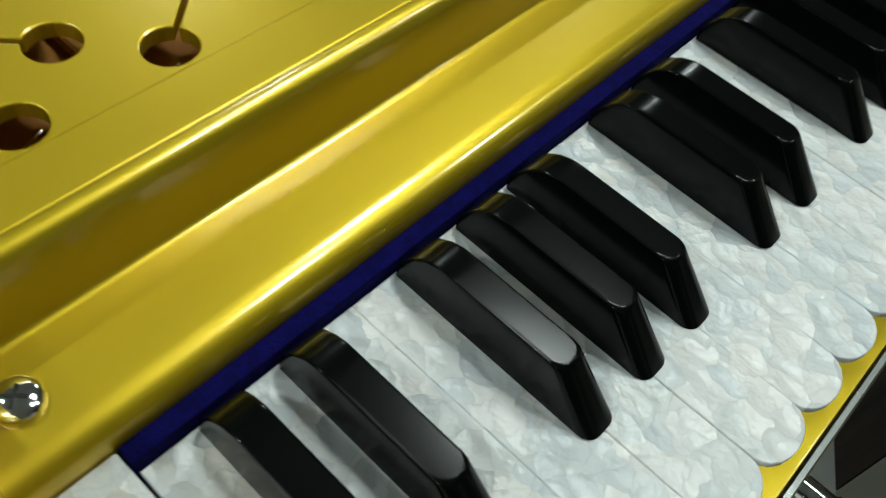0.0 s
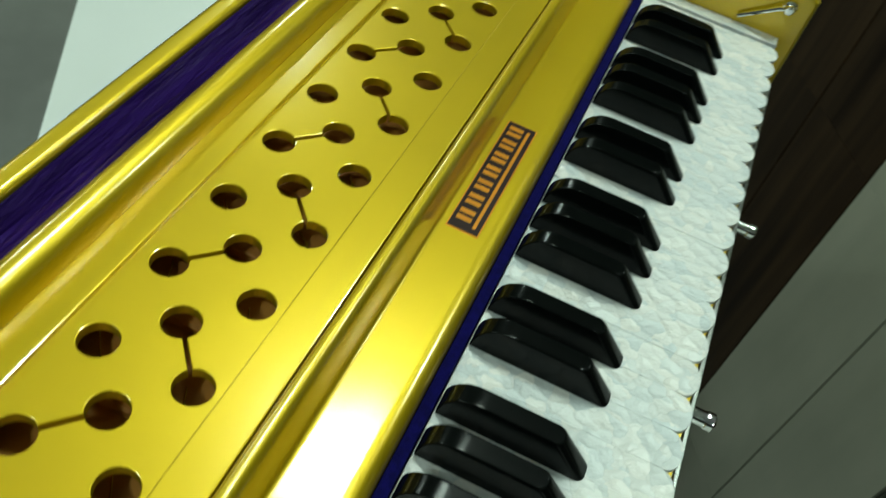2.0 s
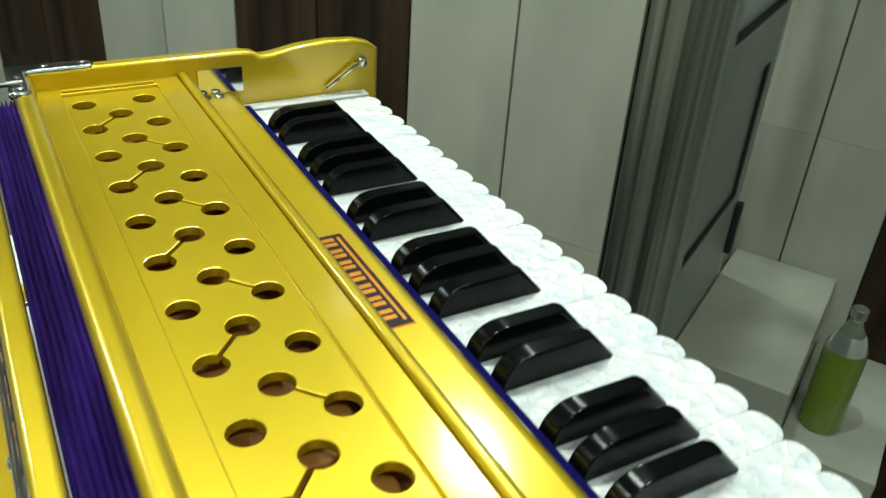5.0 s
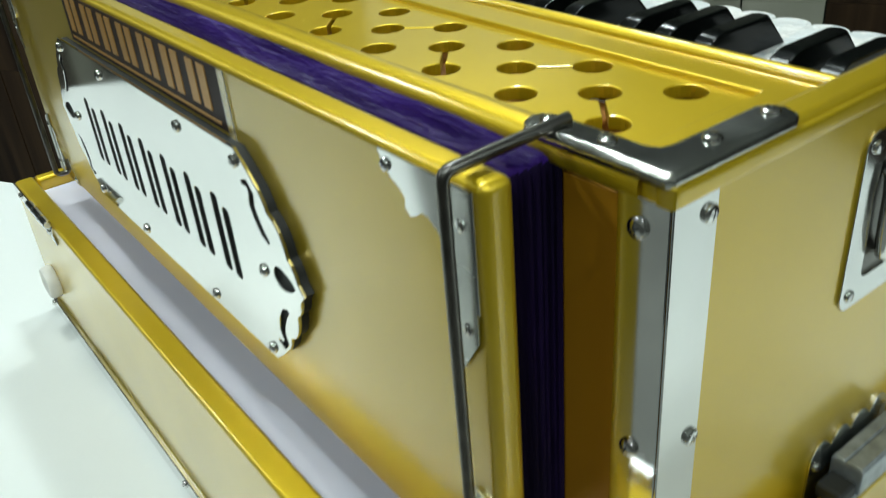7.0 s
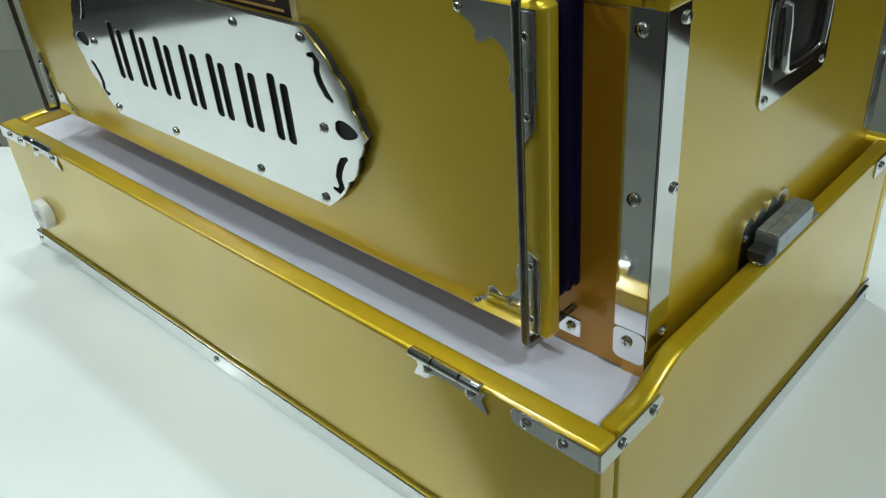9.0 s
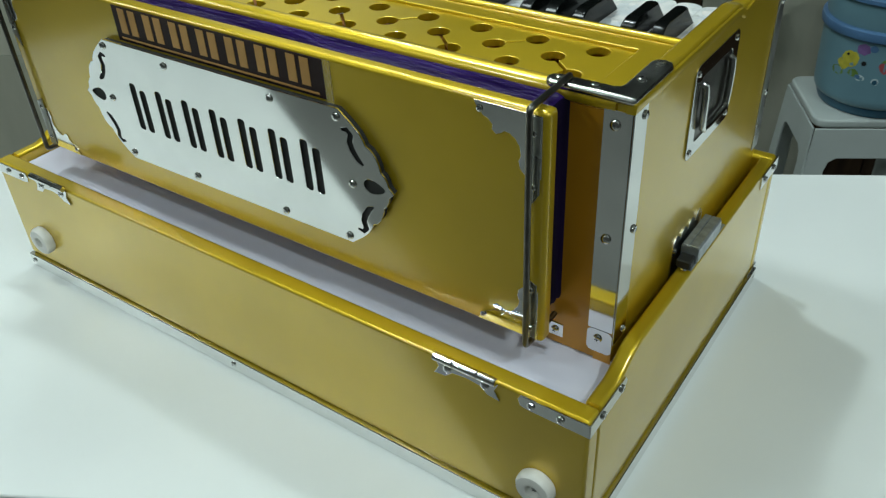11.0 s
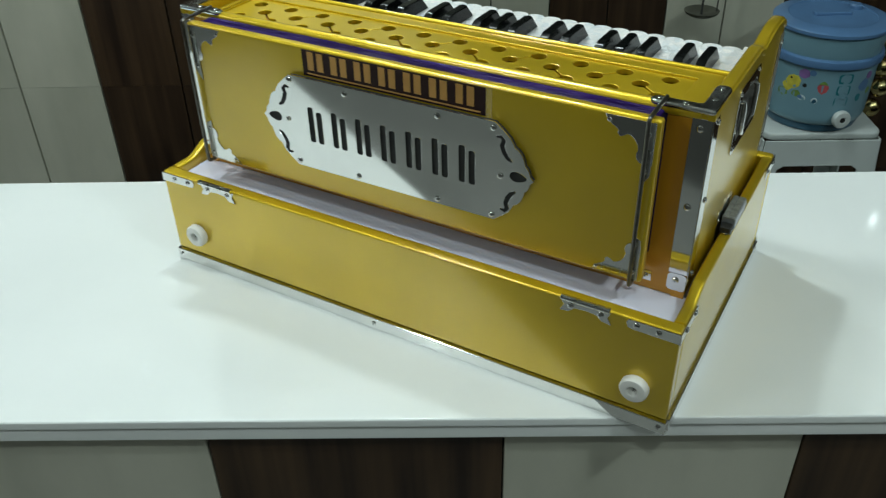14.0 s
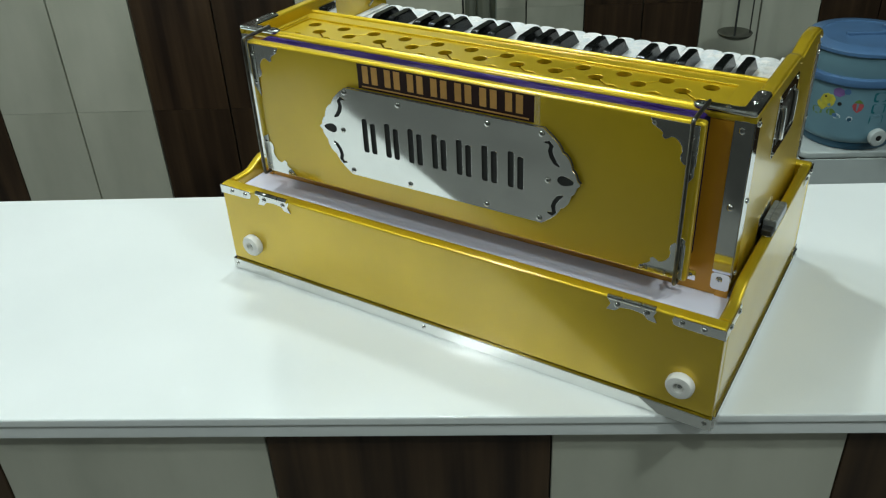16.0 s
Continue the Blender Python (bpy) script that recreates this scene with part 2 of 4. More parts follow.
def merged(bm, own, m=None, slot=None):
    me = bpy.data.meshes.new("piece")
    if m is not None:
        own.transform(m)
    if slot is not None:
        for f in own.faces:
            f.material_index = slot
    own.to_mesh(me)
    own.free()
    bm.from_mesh(me)
    bpy.data.meshes.remove(me)
    return bm


def extruded(loop, lo, hi, axis="x", bevel=0.0, segments=2):
    """A prism: a closed outline in the two other axes (y,z / x,z / x,y), from lo to hi along the axis."""
    put = {"x": lambda p, d: (d, p[0], p[1]), "y": lambda p, d: (p[0], d, p[1]), "z": lambda p, d: (p[0], p[1], d)}[axis]
    bm = bmesh.new()
    a = [bm.verts.new(put(p, lo)) for p in loop]
    b = [bm.verts.new(put(p, hi)) for p in loop]
    bm.faces.new(a)
    bm.faces.new(b)
    for i in range(len(loop)):
        j = (i + 1) % len(loop)
        bm.faces.new((a[i], a[j], b[j], b[i]))
    bmesh.ops.recalc_face_normals(bm, faces=bm.faces)
    if bevel:
        k = "xyz".index(axis)
        caps = [e for e in bm.edges if abs(e.verts[0].co[k] - e.verts[1].co[k]) < 1e-7]
        bmesh.ops.bevel(bm, geom=caps, offset=bevel, segments=segments, affect="EDGES", profile=0.5)
    return bm


def lathe(profile, steps=24, bm=None):
    """A turned solid round z from (radius, height) points; a radius of 0 closes it."""
    own = bmesh.new()
    rings = []
    for r, z in profile:
        if r < 1e-7:
            rings.append([own.verts.new((0, 0, z))])
        else:
            rings.append([own.verts.new((r * math.cos(2 * math.pi * k / steps), r * math.sin(2 * math.pi * k / steps), z)) for k in range(steps)])
    for a, b in zip(rings, rings[1:]):
        for k in range(steps):
            q = (k + 1) % steps
            if len(a) == 1 and len(b) == 1:
                continue
            if len(a) == 1:
                own.faces.new((a[0], b[k], b[q]))
            elif len(b) == 1:
                own.faces.new((a[k], a[q], b[0]))
            else:
                own.faces.new((a[k], a[q], b[q], b[k]))
    return merged(bm, own) if bm is not None else own


def tube(points, radius, steps=10, smooth_rounds=0):
    pts = [Vector(p) for p in points]
    for _ in range(smooth_rounds):
        out = [pts[0]]
        for a, b in zip(pts, pts[1:]):
            out += [a.lerp(b, 0.25), a.lerp(b, 0.75)]
        pts = out + [pts[-1]]
    bm = bmesh.new()
    rings = []
    side = None
    for i, p in enumerate(pts):
        way = (pts[min(i + 1, len(pts) - 1)] - pts[max(i - 1, 0)]).normalized()
        if side is None:
            side = way.orthogonal().normalized()
        side = (side - way * side.dot(way)).normalized()
        other = way.cross(side)
        rings.append([bm.verts.new(p + radius * (math.cos(2 * math.pi * k / steps) * side + math.sin(2 * math.pi * k / steps) * other)) for k in range(steps)])
    for a, b in zip(rings, rings[1:]):
        for k in range(steps):
            bm.faces.new((a[k], a[(k + 1) % steps], b[(k + 1) % steps], b[k]))
    bm.faces.new(rings[0])
    bm.faces.new(rings[-1])
    return bm


def cut_sheet(name, loops, thick, plane, at, bevel=0.0):
    """A mesh of a sheet with openings: the first outline is its edge, the others are holes. plane: 'z' lies flat, 'y' faces the front, 'x' the side."""
    cu = bpy.data.curves.new(name, "CURVE")
    cu.dimensions, cu.fill_mode, cu.extrude, cu.bevel_depth, cu.bevel_resolution = "2D", "BOTH", thick / 2 - bevel, bevel, 1
    for loop in loops:
        sp = cu.splines.new("POLY")
        sp.points.add(len(loop) - 1)
        for q, (a, b) in zip(sp.points, loop):
            q.co = (a, b, 0, 1)
        sp.use_cyclic_u = True
    ob = new(name, cu)
    bpy.context.view_layer.update()
    me = bpy.data.meshes.new_from_object(ob.evaluated_get(bpy.context.evaluated_depsgraph_get()))
    bpy.data.objects.remove(ob)
    bpy.data.curves.remove(cu)
    turn = {"z": Matrix.Translation((0, 0, at)),
            "y": Matrix.Translation((0, at, 0)) @ Matrix.Rotation(radians(90), 4, "X"),
            "x": Matrix(((0, 0, 1, at), (1, 0, 0, 0), (0, 1, 0, 0), (0, 0, 0, 1)))}[plane]
    me.transform(turn)
    bm = bmesh.new()
    bm.from_mesh(me)
    bmesh.ops.remove_doubles(bm, verts=bm.verts, dist=1e-6)
    bm.to_mesh(me)
    bm.free()
    me.polygons.foreach_set("use_smooth", [False] * len(me.polygons))
    me.materials.clear()
    return me


def circle(cx, cy, r, n=28, start=0.0):
    return [(cx + r * math.cos(start + 2 * math.pi * k / n), cy + r * math.sin(start + 2 * math.pi * k / n)) for k in range(n)]


def dumbbell(a, b, r, w):
    """Two round holes joined by a narrow slot, as one outline."""
    a, b = Vector(a), Vector(b)
    way = math.atan2(b.y - a.y, b.x - a.x)
    gap = math.asin(w / r)
    n = 24
    out = [(a.x + r * math.cos(way + gap + (2 * math.pi - 2 * gap) * k / n), a.y + r * math.sin(way + gap + (2 * math.pi - 2 * gap) * k / n)) for k in range(n + 1)]
    out += [(b.x + r * math.cos(way + math.pi + gap + (2 * math.pi - 2 * gap) * k / n), b.y + r * math.sin(way + math.pi + gap + (2 * math.pi - 2 * gap) * k / n)) for k in range(n + 1)]
    return out


def rect(x0, x1, y0, y1, r=0.0, n=5):
    if not r:
        return [(x0, y0), (x1, y0), (x1, y1), (x0, y1)]
    out = []
    for cx, cy, s in ((x1 - r, y0 + r, -90), (x1 - r, y1 - r, 0), (x0 + r, y1 - r, 90), (x0 + r, y0 + r, 180)):
        out += [(cx + r * math.cos(radians(s + 90 * k / n)), cy + r * math.sin(radians(s + 90 * k / n))) for k in range(n + 1)]
    return out


def stroke(points, widths):
    """An outline round a bent line with its own width at each point."""
    pts = [Vector(p) for p in points]
    left, right = [], []
    for i, p in enumerate(pts):
        way = (pts[min(i + 1, len(pts) - 1)] - pts[max(i - 1, 0)]).normalized()
        n = Vector((-way.y, way.x)) * widths[i] / 2
        left.append(tuple(p + n))
        right.append(tuple(p - n))
    return left + right[::-1]


def screw_mesh(r):
    bm = lathe([(0, 0), (r, 0), (r, r * 0.22), (r * 0.92, r * 0.40), (r * 0.70, r * 0.52), (r * 0.35, r * 0.58), (0, r * 0.59)], 16)
    # Dark crossed bars on the dome stand in for the shaded cross recess.
    for turn in (0, 90):
        own = box(-r * 0.48, r * 0.48, -r * 0.075, r * 0.075, r * 0.4, r * 0.605)
        merged(bm, own, Matrix.Rotation(radians(turn + 27), 4, "Z"), 1)
    return finish(bm, "screw")


SCREW = screw_mesh(1.0)
FACE = {"z": Matrix.Identity(4), "y": Matrix.Rotation(radians(90), 4, "X"), "x": Matrix.Rotation(radians(90), 4, "Y"),
        "-x": Matrix.Rotation(radians(-90), 4, "Y"), "-y": Matrix.Rotation(radians(-90), 4, "X")}


def screw(place, face, r, parent, turn=0.0):
    """A cross-headed screw on a surface that faces up (z), the front (y), the bass side (x) or the treble side (-x)."""
    m = Matrix.Translation(place) @ FACE[face] @ Matrix.Rotation(radians(turn), 4, "Z") @ Matrix.Scale(r, 4)
    return mesh_object("screw", SCREW, [STEEL, DARK], parent, "", m)


# ---- room ----
TURN = pose(0, 0, 0, 0, 0, ROOM)


def structure(name, bm, mat, label, category="wall", smooth=0):
    ob = part(name, bm, mat, None, "", TURN, smooth)
    return tagged(ob, label, category, "", "structure")


structure("floor", box(-5.0, 4.0, -1.5, 4.4, FLOOR - 0.1, FLOOR), FLOOR_TILE, "grey polished floor tiles", "floor")
structure("ceiling", box(-5.0, 4.0, -1.5, 4.4, CEIL, CEIL + 0.1), CEILING_PAINT, "plain white ceiling", "ceiling")
# Unseen wall added close by, so that polished steel mirrors something dark.
structure("wall_front", box(-5.0, 4.0, -1.6, -1.5, FLOOR, CEIL), PLASTER, "unseen dull wall facing the counter, added to darken reflections", "wall")
structure("wall_rear", box(-5.0, 4.0, 4.4, 4.5, FLOOR, CEIL), PLASTER, "plain dull unseen wall far behind the partitions, closing the room", "wall")
structure("wall_end_left", box(-5.1, -5.0, -1.5, 4.4, FLOOR, CEIL), PLASTER, "plain dull unseen end wall, closing the room", "wall")
structure("wall_end_right", box(4.0, 4.1, -1.5, 4.4, FLOOR, CEIL), PLASTER, "plain dull unseen end wall, closing the room", "wall")

WALL_A, A_END, A_PITCH = 1.03, -0.266, 0.168
WALL_B, B_START, B_PITCH = 1.75, -0.105, 0.1635
wall_a = structure("wall_near", box(-5.0, A_END - 0.002, WALL_A + 0.010, WALL_A + 0.16, FLOOR, 0.66), GROUT, "chest-high partition wall clad with pale and dark wood planks")
wall_b = structure("wall_far", box(-2.0, 4.0, WALL_B + 0.010, WALL_B + 0.14, FLOOR, 0.66), GROUT, "back partition clad with pale and dark wood planks")


def plank_mesh(width, height):
    return finish(box(0, width - 0.004, 0, 0.012, 0, height - 0.0007), "plank", 30)


def clad(wall, lo, hi, face, pitch, start, tones, joint, height):
    """Planks in courses on a wall, their colour going in pairs."""
    meshes = {}
    n = 0
    k0, k1 = math.floor((lo - start) / pitch + 0.01), math.ceil((hi - start) / pitch - 0.01)
    for k in range(k0, k1):
        z = joint - height * math.ceil((joint - FLOOR) / height)
        while z < 0.66:
            top = min(z + height, 0.66)
            base = max(z, FLOOR)
            key = (tones(k), round(top - base, 4))
            if key not in meshes:
                meshes[key] = plank_mesh(pitch, top - base)
                meshes[key].materials.append(TILE_DARK if key[0] else TILE_WHITE)
            mesh_object("plank", meshes[key], meshes[key].materials[0], wall, "", TURN @ pose(start + k * pitch + 0.002, face, base))
            z += height
            n += 1


COUNTER_FRONT, COUNTER_BACK, COUNTER_END = 0.0215, 0.530, -1.235
counter = structure("counter_top", box(COUNTER_END, 3.2, COUNTER_FRONT, COUNTER_BACK, -0.012, 0.0, 0.003, 3), MARBLE, "white polished marble counter top", "counter", 30)
part("edge_strip", box(COUNTER_END + 0.003, 3.2, COUNTER_FRONT + 0.003, COUNTER_FRONT + 0.045, -0.031, -0.0125, 0.002, 2), MARBLE, counter, "white marble nosing under the slab", TURN)
counter_base = structure("counter_base", box(COUNTER_END + 0.030, 3.2, COUNTER_FRONT + 0.030, COUNTER_BACK - 0.03, FLOOR, -0.0316), GROUT, "counter base clad with pale and dark wood panels", "counter")
meshes = {}
part("panel", box(COUNTER_END + 0.020, -1.127, COUNTER_FRONT + 0.017, COUNTER_FRONT + 0.029, FLOOR, -0.034, 0.001, 1), TILE_WHITE, counter_base, "", TURN)
for k in range(-2, 9):
    tone = k % 2
    if tone not in meshes:
        meshes[tone] = finish(box(0, 0.3205, 0, 0.012, 0, -0.034 - FLOOR, 0.001, 1), "panel", 30)
        meshes[tone].materials.append(TILE_WHITE if tone else TILE_DARK)
    mesh_object("panel", meshes[tone], meshes[tone].materials[0], counter_base, "", TURN @ pose(-0.480 + 0.3225 * k, COUNTER_FRONT + 0.017, FLOOR))

# stainless jamb and open door between the two walls
jamb_loop = [(A_END + 0.004, WALL_A)]
for u, width in ((A_END + 0.012, 0.012), (A_END + 0.028, 0.024)):
    jamb_loop += [(u, WALL_A + 0.001), (u + 0.0015, WALL_A - 0.004), (u + width, WALL_A - 0.004), (u + width + 0.0015, WALL_A + 0.001)]
jamb_loop += [(A_END + 0.064, WALL_A + 0.001), (A_END + 0.064, WALL_A + 0.16), (A_END + 0.004, WALL_A + 0.16)]
door = empty("door_1", room(-0.20, 1.2, FLOOR), "grey aluminium door standing open beside a steel jamb", "door", kind="structure")
part("jamb", extruded(jamb_loop, FLOOR, 0.66, "z"), JAMB_STEEL, door, "stepped satin steel jamb", TURN, 25)
leaf = box(-0.232, -0.197, 1.20, 1.24, FLOOR + 0.01, 0.64, 0.002, 1)
box(-0.232, -0.197, 1.58, 1.62, FLOOR + 0.01, 0.64, 0.002, 1, leaf)
for z0, z1 in ((FLOOR + 0.01, -0.17), (0.10, 0.20), (0.56, 0.64)):
    box(-0.231, -0.198, 1.24, 1.58, z0, z1, 0.002, 1, leaf)
part("leaf_frame", leaf, DOOR_GREY, door, "grey aluminium door frame", TURN, 30)
part("lower_panel", box(-0.220, -0.206, 1.241, 1.579, -0.169, 0.099), DOOR_GREY, door, "", TURN, 0)
part("pane", box(-0.217, -0.211, 1.247, 1.573, 0.207, 0.553), GLASS_DARK, door, "frosted pane", TURN, 0)
for a in ((1.2402, 1.2470, 0.201, 0.559), (1.5730, 1.5798, 0.201, 0.559), (1.2470, 1.5730, 0.201, 0.2068), (1.2470, 1.5730, 0.5532, 0.559),
          (1.5700, 1.5798, -0.169, 0.099), (1.2402, 1.5698, -0.169, -0.161)):
    part("gasket", box(-0.222, -0.199, *a), DARK, door, "black rubber gasket", TURN, 0)
part("hinge", box(-0.196, -0.184, 1.590, 1.612, -0.30, -0.19, 0.002, 1), DARK, door, "dark hinge", TURN)

ledge = structure("ledge", box(-0.196, 0.015, 1.30, 1.748, FLOOR, -0.362, 0.004, 2), TILE_WHITE, "low pale tiled ledge against the back wall", "ledge", 30)
structure("ledge_step", box(0.0165, 0.19, 1.36, 1.748, FLOOR, -0.52, 0.004, 2), TILE_WHITE, "lower pale tiled step", "ledge", 30)


def lamp(u, v, power, wide=0.0):
    """A recessed downlight, placed by its reflection or added as fill; with wide, a larger and softer panel of so many
    times the side.
    """
    side = wide or min(1.0, power) ** 0.5
    label = "large square white ceiling panel light, switched on, of a set partly added as fill" if wide else "square white recessed ceiling downlight, switched on, of a set partly added as fill"
    base = empty("ceiling_light", room(u, v, CEIL), label, "ceiling light", "ceiling downlights", turn=ROOM)
    m = TURN @ pose(u, v, CEIL) @ Matrix.Diagonal((side, side, 1, 1))
    part("frame", extruded(rect(-0.055, 0.055, -0.055, 0.055, 0.010), -0.008, -0.0005, "z"), CEILING_PAINT, base, "", m)
    part("diffuser", extruded(rect(-0.043, 0.043, -0.043, 0.043, 0.006), -0.0095, -0.0085, "z"), LAMP_GLOW, base, "glowing diffuser", m)
    data = bpy.data.lights.new("downlight", "AREA")
    data.shape, data.size, data.energy, data.color = "SQUARE", 0.085 * side, LAMP_WATT * power, (0.86, 1.0, 1.0)
    ob = new("downlight", data)
    ob.matrix_basis = TURN @ pose(u, v, CEIL - 0.012)
    ob.parent = base
    ob.matrix_parent_inverse = base.matrix_basis.inverted()


for place in LAMP_PLACES:
    lamp(*place)


# ---- tray that the instrument stands in ----
L, D = 0.66, 0.375
tray = empty("case_base", (-L / 2, D / 2, 0), "gold painted wooden case base with steel corners on the counter", "instrument case")


def side_loop():
    """The outline of a side board: low in front, rising in a curve to the back."""
    pts = [(0.0155, 0.0165), (0.0155, 0.126), (0.0175, 0.1300), (0.040, 0.1300)]
    pts += [(0.040 + 0.036 * k / 8, 0.1300 + 0.0125 * (0.5 - 0.5 * math.cos(math.pi * k / 8))) for k in range(1, 9)]
    return pts + [(D - 0.014, 0.1425), (D - 0.014, 0.0165)]


for x0 in (-0.0122, -L):
    part("side_board", extruded(side_loop(), x0, x0 + 0.0122, "x", 0.0034, 3), GOLD, tray)
part("front_board", box(-L, 0, 0, 0.0154, 0.0165, 0.1300, 0.0026, 3), GOLD, tray)
part("back_board", box(-L, 0, D - 0.0138, D, 0.0165, 0.1425, 0.0040, 3), GOLD, tray)
part("lining", box(-L + 0.0135, -0.0135, 0.0158, 0.0700, 0.018, 0.1195, 0.001, 1), LINING, tray, "white lining board")
part("bearer", box(-L + 0.0200, -0.0190, 0.0704, 0.3560, 0.018, 0.1195, 0.001, 1), LINING, tray, "white board that carries the instrument")
strip = box(-L - 0.001, 0.001, -0.0035, 0.003, 0.0, 0.0158, 0.0006, 1)
box(-L - 0.001, 0.001, D - 0.003, D + 0.001, 0.0, 0.0158, 0.0006, 1, strip)
box(-0.003, 0.0030, 0.0032, D - 0.0032, 0.0, 0.0158, 0.0006, 1, strip)
box(-L - 0.0012, -L + 0.003, 0.0032, D - 0.0032, 0.0, 0.0158, 0.0006, 1, strip)
part("steel_edging", strip, STEEL, tray, "bright steel edging strip")
part("underside", box(-L + 0.003, -0.003, 0.003, D - 0.003, 0.002, 0.0164), GOLD, tray)
for x in (-0.349, -0.006, -L + 0.006):
    screw((x, -0.0035, 0.0085), "y", 0.0028, tray, x * 900)


def strap(loop, plane, at, holes, face):
    ob = mesh_object("corner_strap", cut_sheet("corner_strap", [loop], 0.0012, plane, at, 0.0003), STEEL, tray, "nickel plated corner strap")
    for h in holes:
        screw(h, face, 0.0030, tray, h[0] * 3000 + h[1] * 2000)


for sgn, x in ((1, 0.0), (-1, -L)):
    a = x - sgn * 0.050
    tab = [(x, 0.1175), (x, 0.1285), (a, 0.1285), (a - sgn * 0.002, 0.125), (a, 0.1195), (a + sgn * 0.006, 0.1185)]
    strap(tab, "y", -0.0006, [(x - sgn * 0.020, -0.0012, 0.1232), (x - sgn * 0.042, -0.0012, 0.1236)], "y")
    s = sgn * 0.0006
    strap([(0.0, 0.1165), (0.0, 0.1275), (0.030, 0.1275), (0.052, 0.1280), (0.055, 0.1235), (0.048, 0.1175)], "x", x + s,
          [(x + 2 * s, 0.018, 0.1222), (x + 2 * s, 0.046, 0.1228)], "x" if sgn > 0 else "-x")
    strap([(D - 0.045, 0.128), (D, 0.128), (D, 0.140), (D - 0.045, 0.140)], "x", x + s,
          [(x + 2 * s, D - 0.012, 0.134), (x + 2 * s, D - 0.036, 0.134)], "x" if sgn > 0 else "-x")
    strap([(D - 0.024, 0.016), (D, 0.016), (D, 0.019), (D - 0.022, 0.019)], "x", x + s, [(x + 3 * s, D - 0.010, 0.0085)], "x" if sgn > 0 else "-x")

for x in (-0.035, -0.617):
    bm = lathe([(0.0035, 0.0), (0.0138, 0.0), (0.0148, 0.0015), (0.0148, 0.0070), (0.0130, 0.0096), (0.0080, 0.0104), (0.0056, 0.0096), (0.0050, 0.0050), (0.0, 0.0050)], 32)
    m = Matrix.Translation((x, -0.0002, 0.049)) @ FACE["y"]
    knob = part("bumper", bm, NYLON, tray, "white nylon bumper", m)
    screw((x, -0.0052, 0.049), "y", 0.0038, knob, 33)

for x0 in (-0.119, -0.595):
    w = 0.051
    c = x0 + w / 2
    pts = [(x0 + 0.001, 0.1312), (x0 + w - 0.001, 0.1312), (x0 + w, 0.1285), (x0 + w - 0.003, 0.1225), (x0 + w + 0.001, 0.1150), (x0 + w - 0.008, 0.1160),
           (x0 + w - 0.014, 0.1215), (c, 0.1228), (x0 + 0.014, 0.1215), (x0 + 0.008, 0.1160), (x0 - 0.001, 0.1150), (x0 + 0.003, 0.1225), (x0, 0.1285)]
    hinge = mesh_object("hinge", cut_sheet("hinge", [pts], 0.0014, "y", -0.0008, 0.0003), STEEL, tray, "steel lift-off hinge")
    for a, b in ((0.0, 0.016), (0.0168, 0.036), (0.0368, w)):
        bm = lathe([(0, a), (0.0026, a), (0.0032, a + 0.0006), (0.0032, b - 0.0006), (0.0026, b), (0, b)], 14)
        part("knuckle", bm, STEEL, hinge, "", Matrix.Translation((x0, -0.0030, 0.1325)) @ Matrix.Rotation(radians(90), 4, "Y"))
    for x in (x0 + 0.010, x0 + w - 0.010):
        screw((x, -0.0015, 0.1235), "y", 0.0032, tray, x * 4000)

# ---- the instrument ----
BASS, TREBLE = -0.017, -0.642
FRONT, BACK = 0.0665, 0.358
harmonium = empty("harmonium", ((BASS + TREBLE) / 2, (FRONT + BACK) / 2, 0.1197), "gold painted portable harmonium with purple bellows standing in its case base", "harmonium")


TOP_LINE = [(FRONT - 0.0006, 0.3220), (0.235, 0.3220), (0.246, 0.3203), (0.252, 0.3165), (0.262, 0.3172), (0.285, 0.3215), (0.310, 0.3235), (0.336, 0.3222), (0.350, 0.3185), (0.356, 0.3140), (BACK, 0.3125)]
CH = 0.0135


def cheek_loop():
    """A side wall: straight along the top, then a small dip and an ogee up to the key end."""
    return [(FRONT - 0.0006, 0.1198)] + TOP_LINE + [(BACK, 0.1198)]


def lip_loop():
    """The rounded lip that stands proud of the wall along its upper edge."""
    return [(y - 0.0012 * (y < 0.1), z - 0.0022) for y, z in TOP_LINE] + [(y - 0.0012 * (y < 0.1), z - 0.0086) for y, z in TOP_LINE[::-1]]


for x0, x1, o in ((BASS - CH, BASS, 1), (TREBLE, TREBLE + CH, -1)):
    part("side_wall", extruded(cheek_loop(), x0, x1, "x", 0.0034, 3), GOLD, harmonium)
    a, b = (x1 - 0.0060, x1 + 0.0018) if o > 0 else (x0 - 0.0018, x0 + 0.0060)
    part("side_lip", extruded(lip_loop(), a, b, "x", 0.0016, 2), GOLD, harmonium)
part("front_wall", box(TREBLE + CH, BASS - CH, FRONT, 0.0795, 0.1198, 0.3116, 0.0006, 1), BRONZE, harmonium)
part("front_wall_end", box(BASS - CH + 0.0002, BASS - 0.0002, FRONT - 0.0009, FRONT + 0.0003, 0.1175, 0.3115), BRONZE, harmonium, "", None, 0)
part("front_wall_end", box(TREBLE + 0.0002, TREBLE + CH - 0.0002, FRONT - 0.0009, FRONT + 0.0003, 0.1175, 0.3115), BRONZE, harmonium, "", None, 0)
rim = extruded([(0.0662, 0.3117), (0.0648, 0.3135), (0.0648, 0.3170), (0.0664, 0.3202), (0.0700, 0.3221), (0.0745, 0.3215), (0.0785, 0.3192), (0.0802, 0.3150), (0.0806, 0.3100), (0.0806, 0.3070)], TREBLE + CH - 0.002, BASS - CH + 0.002, "x")
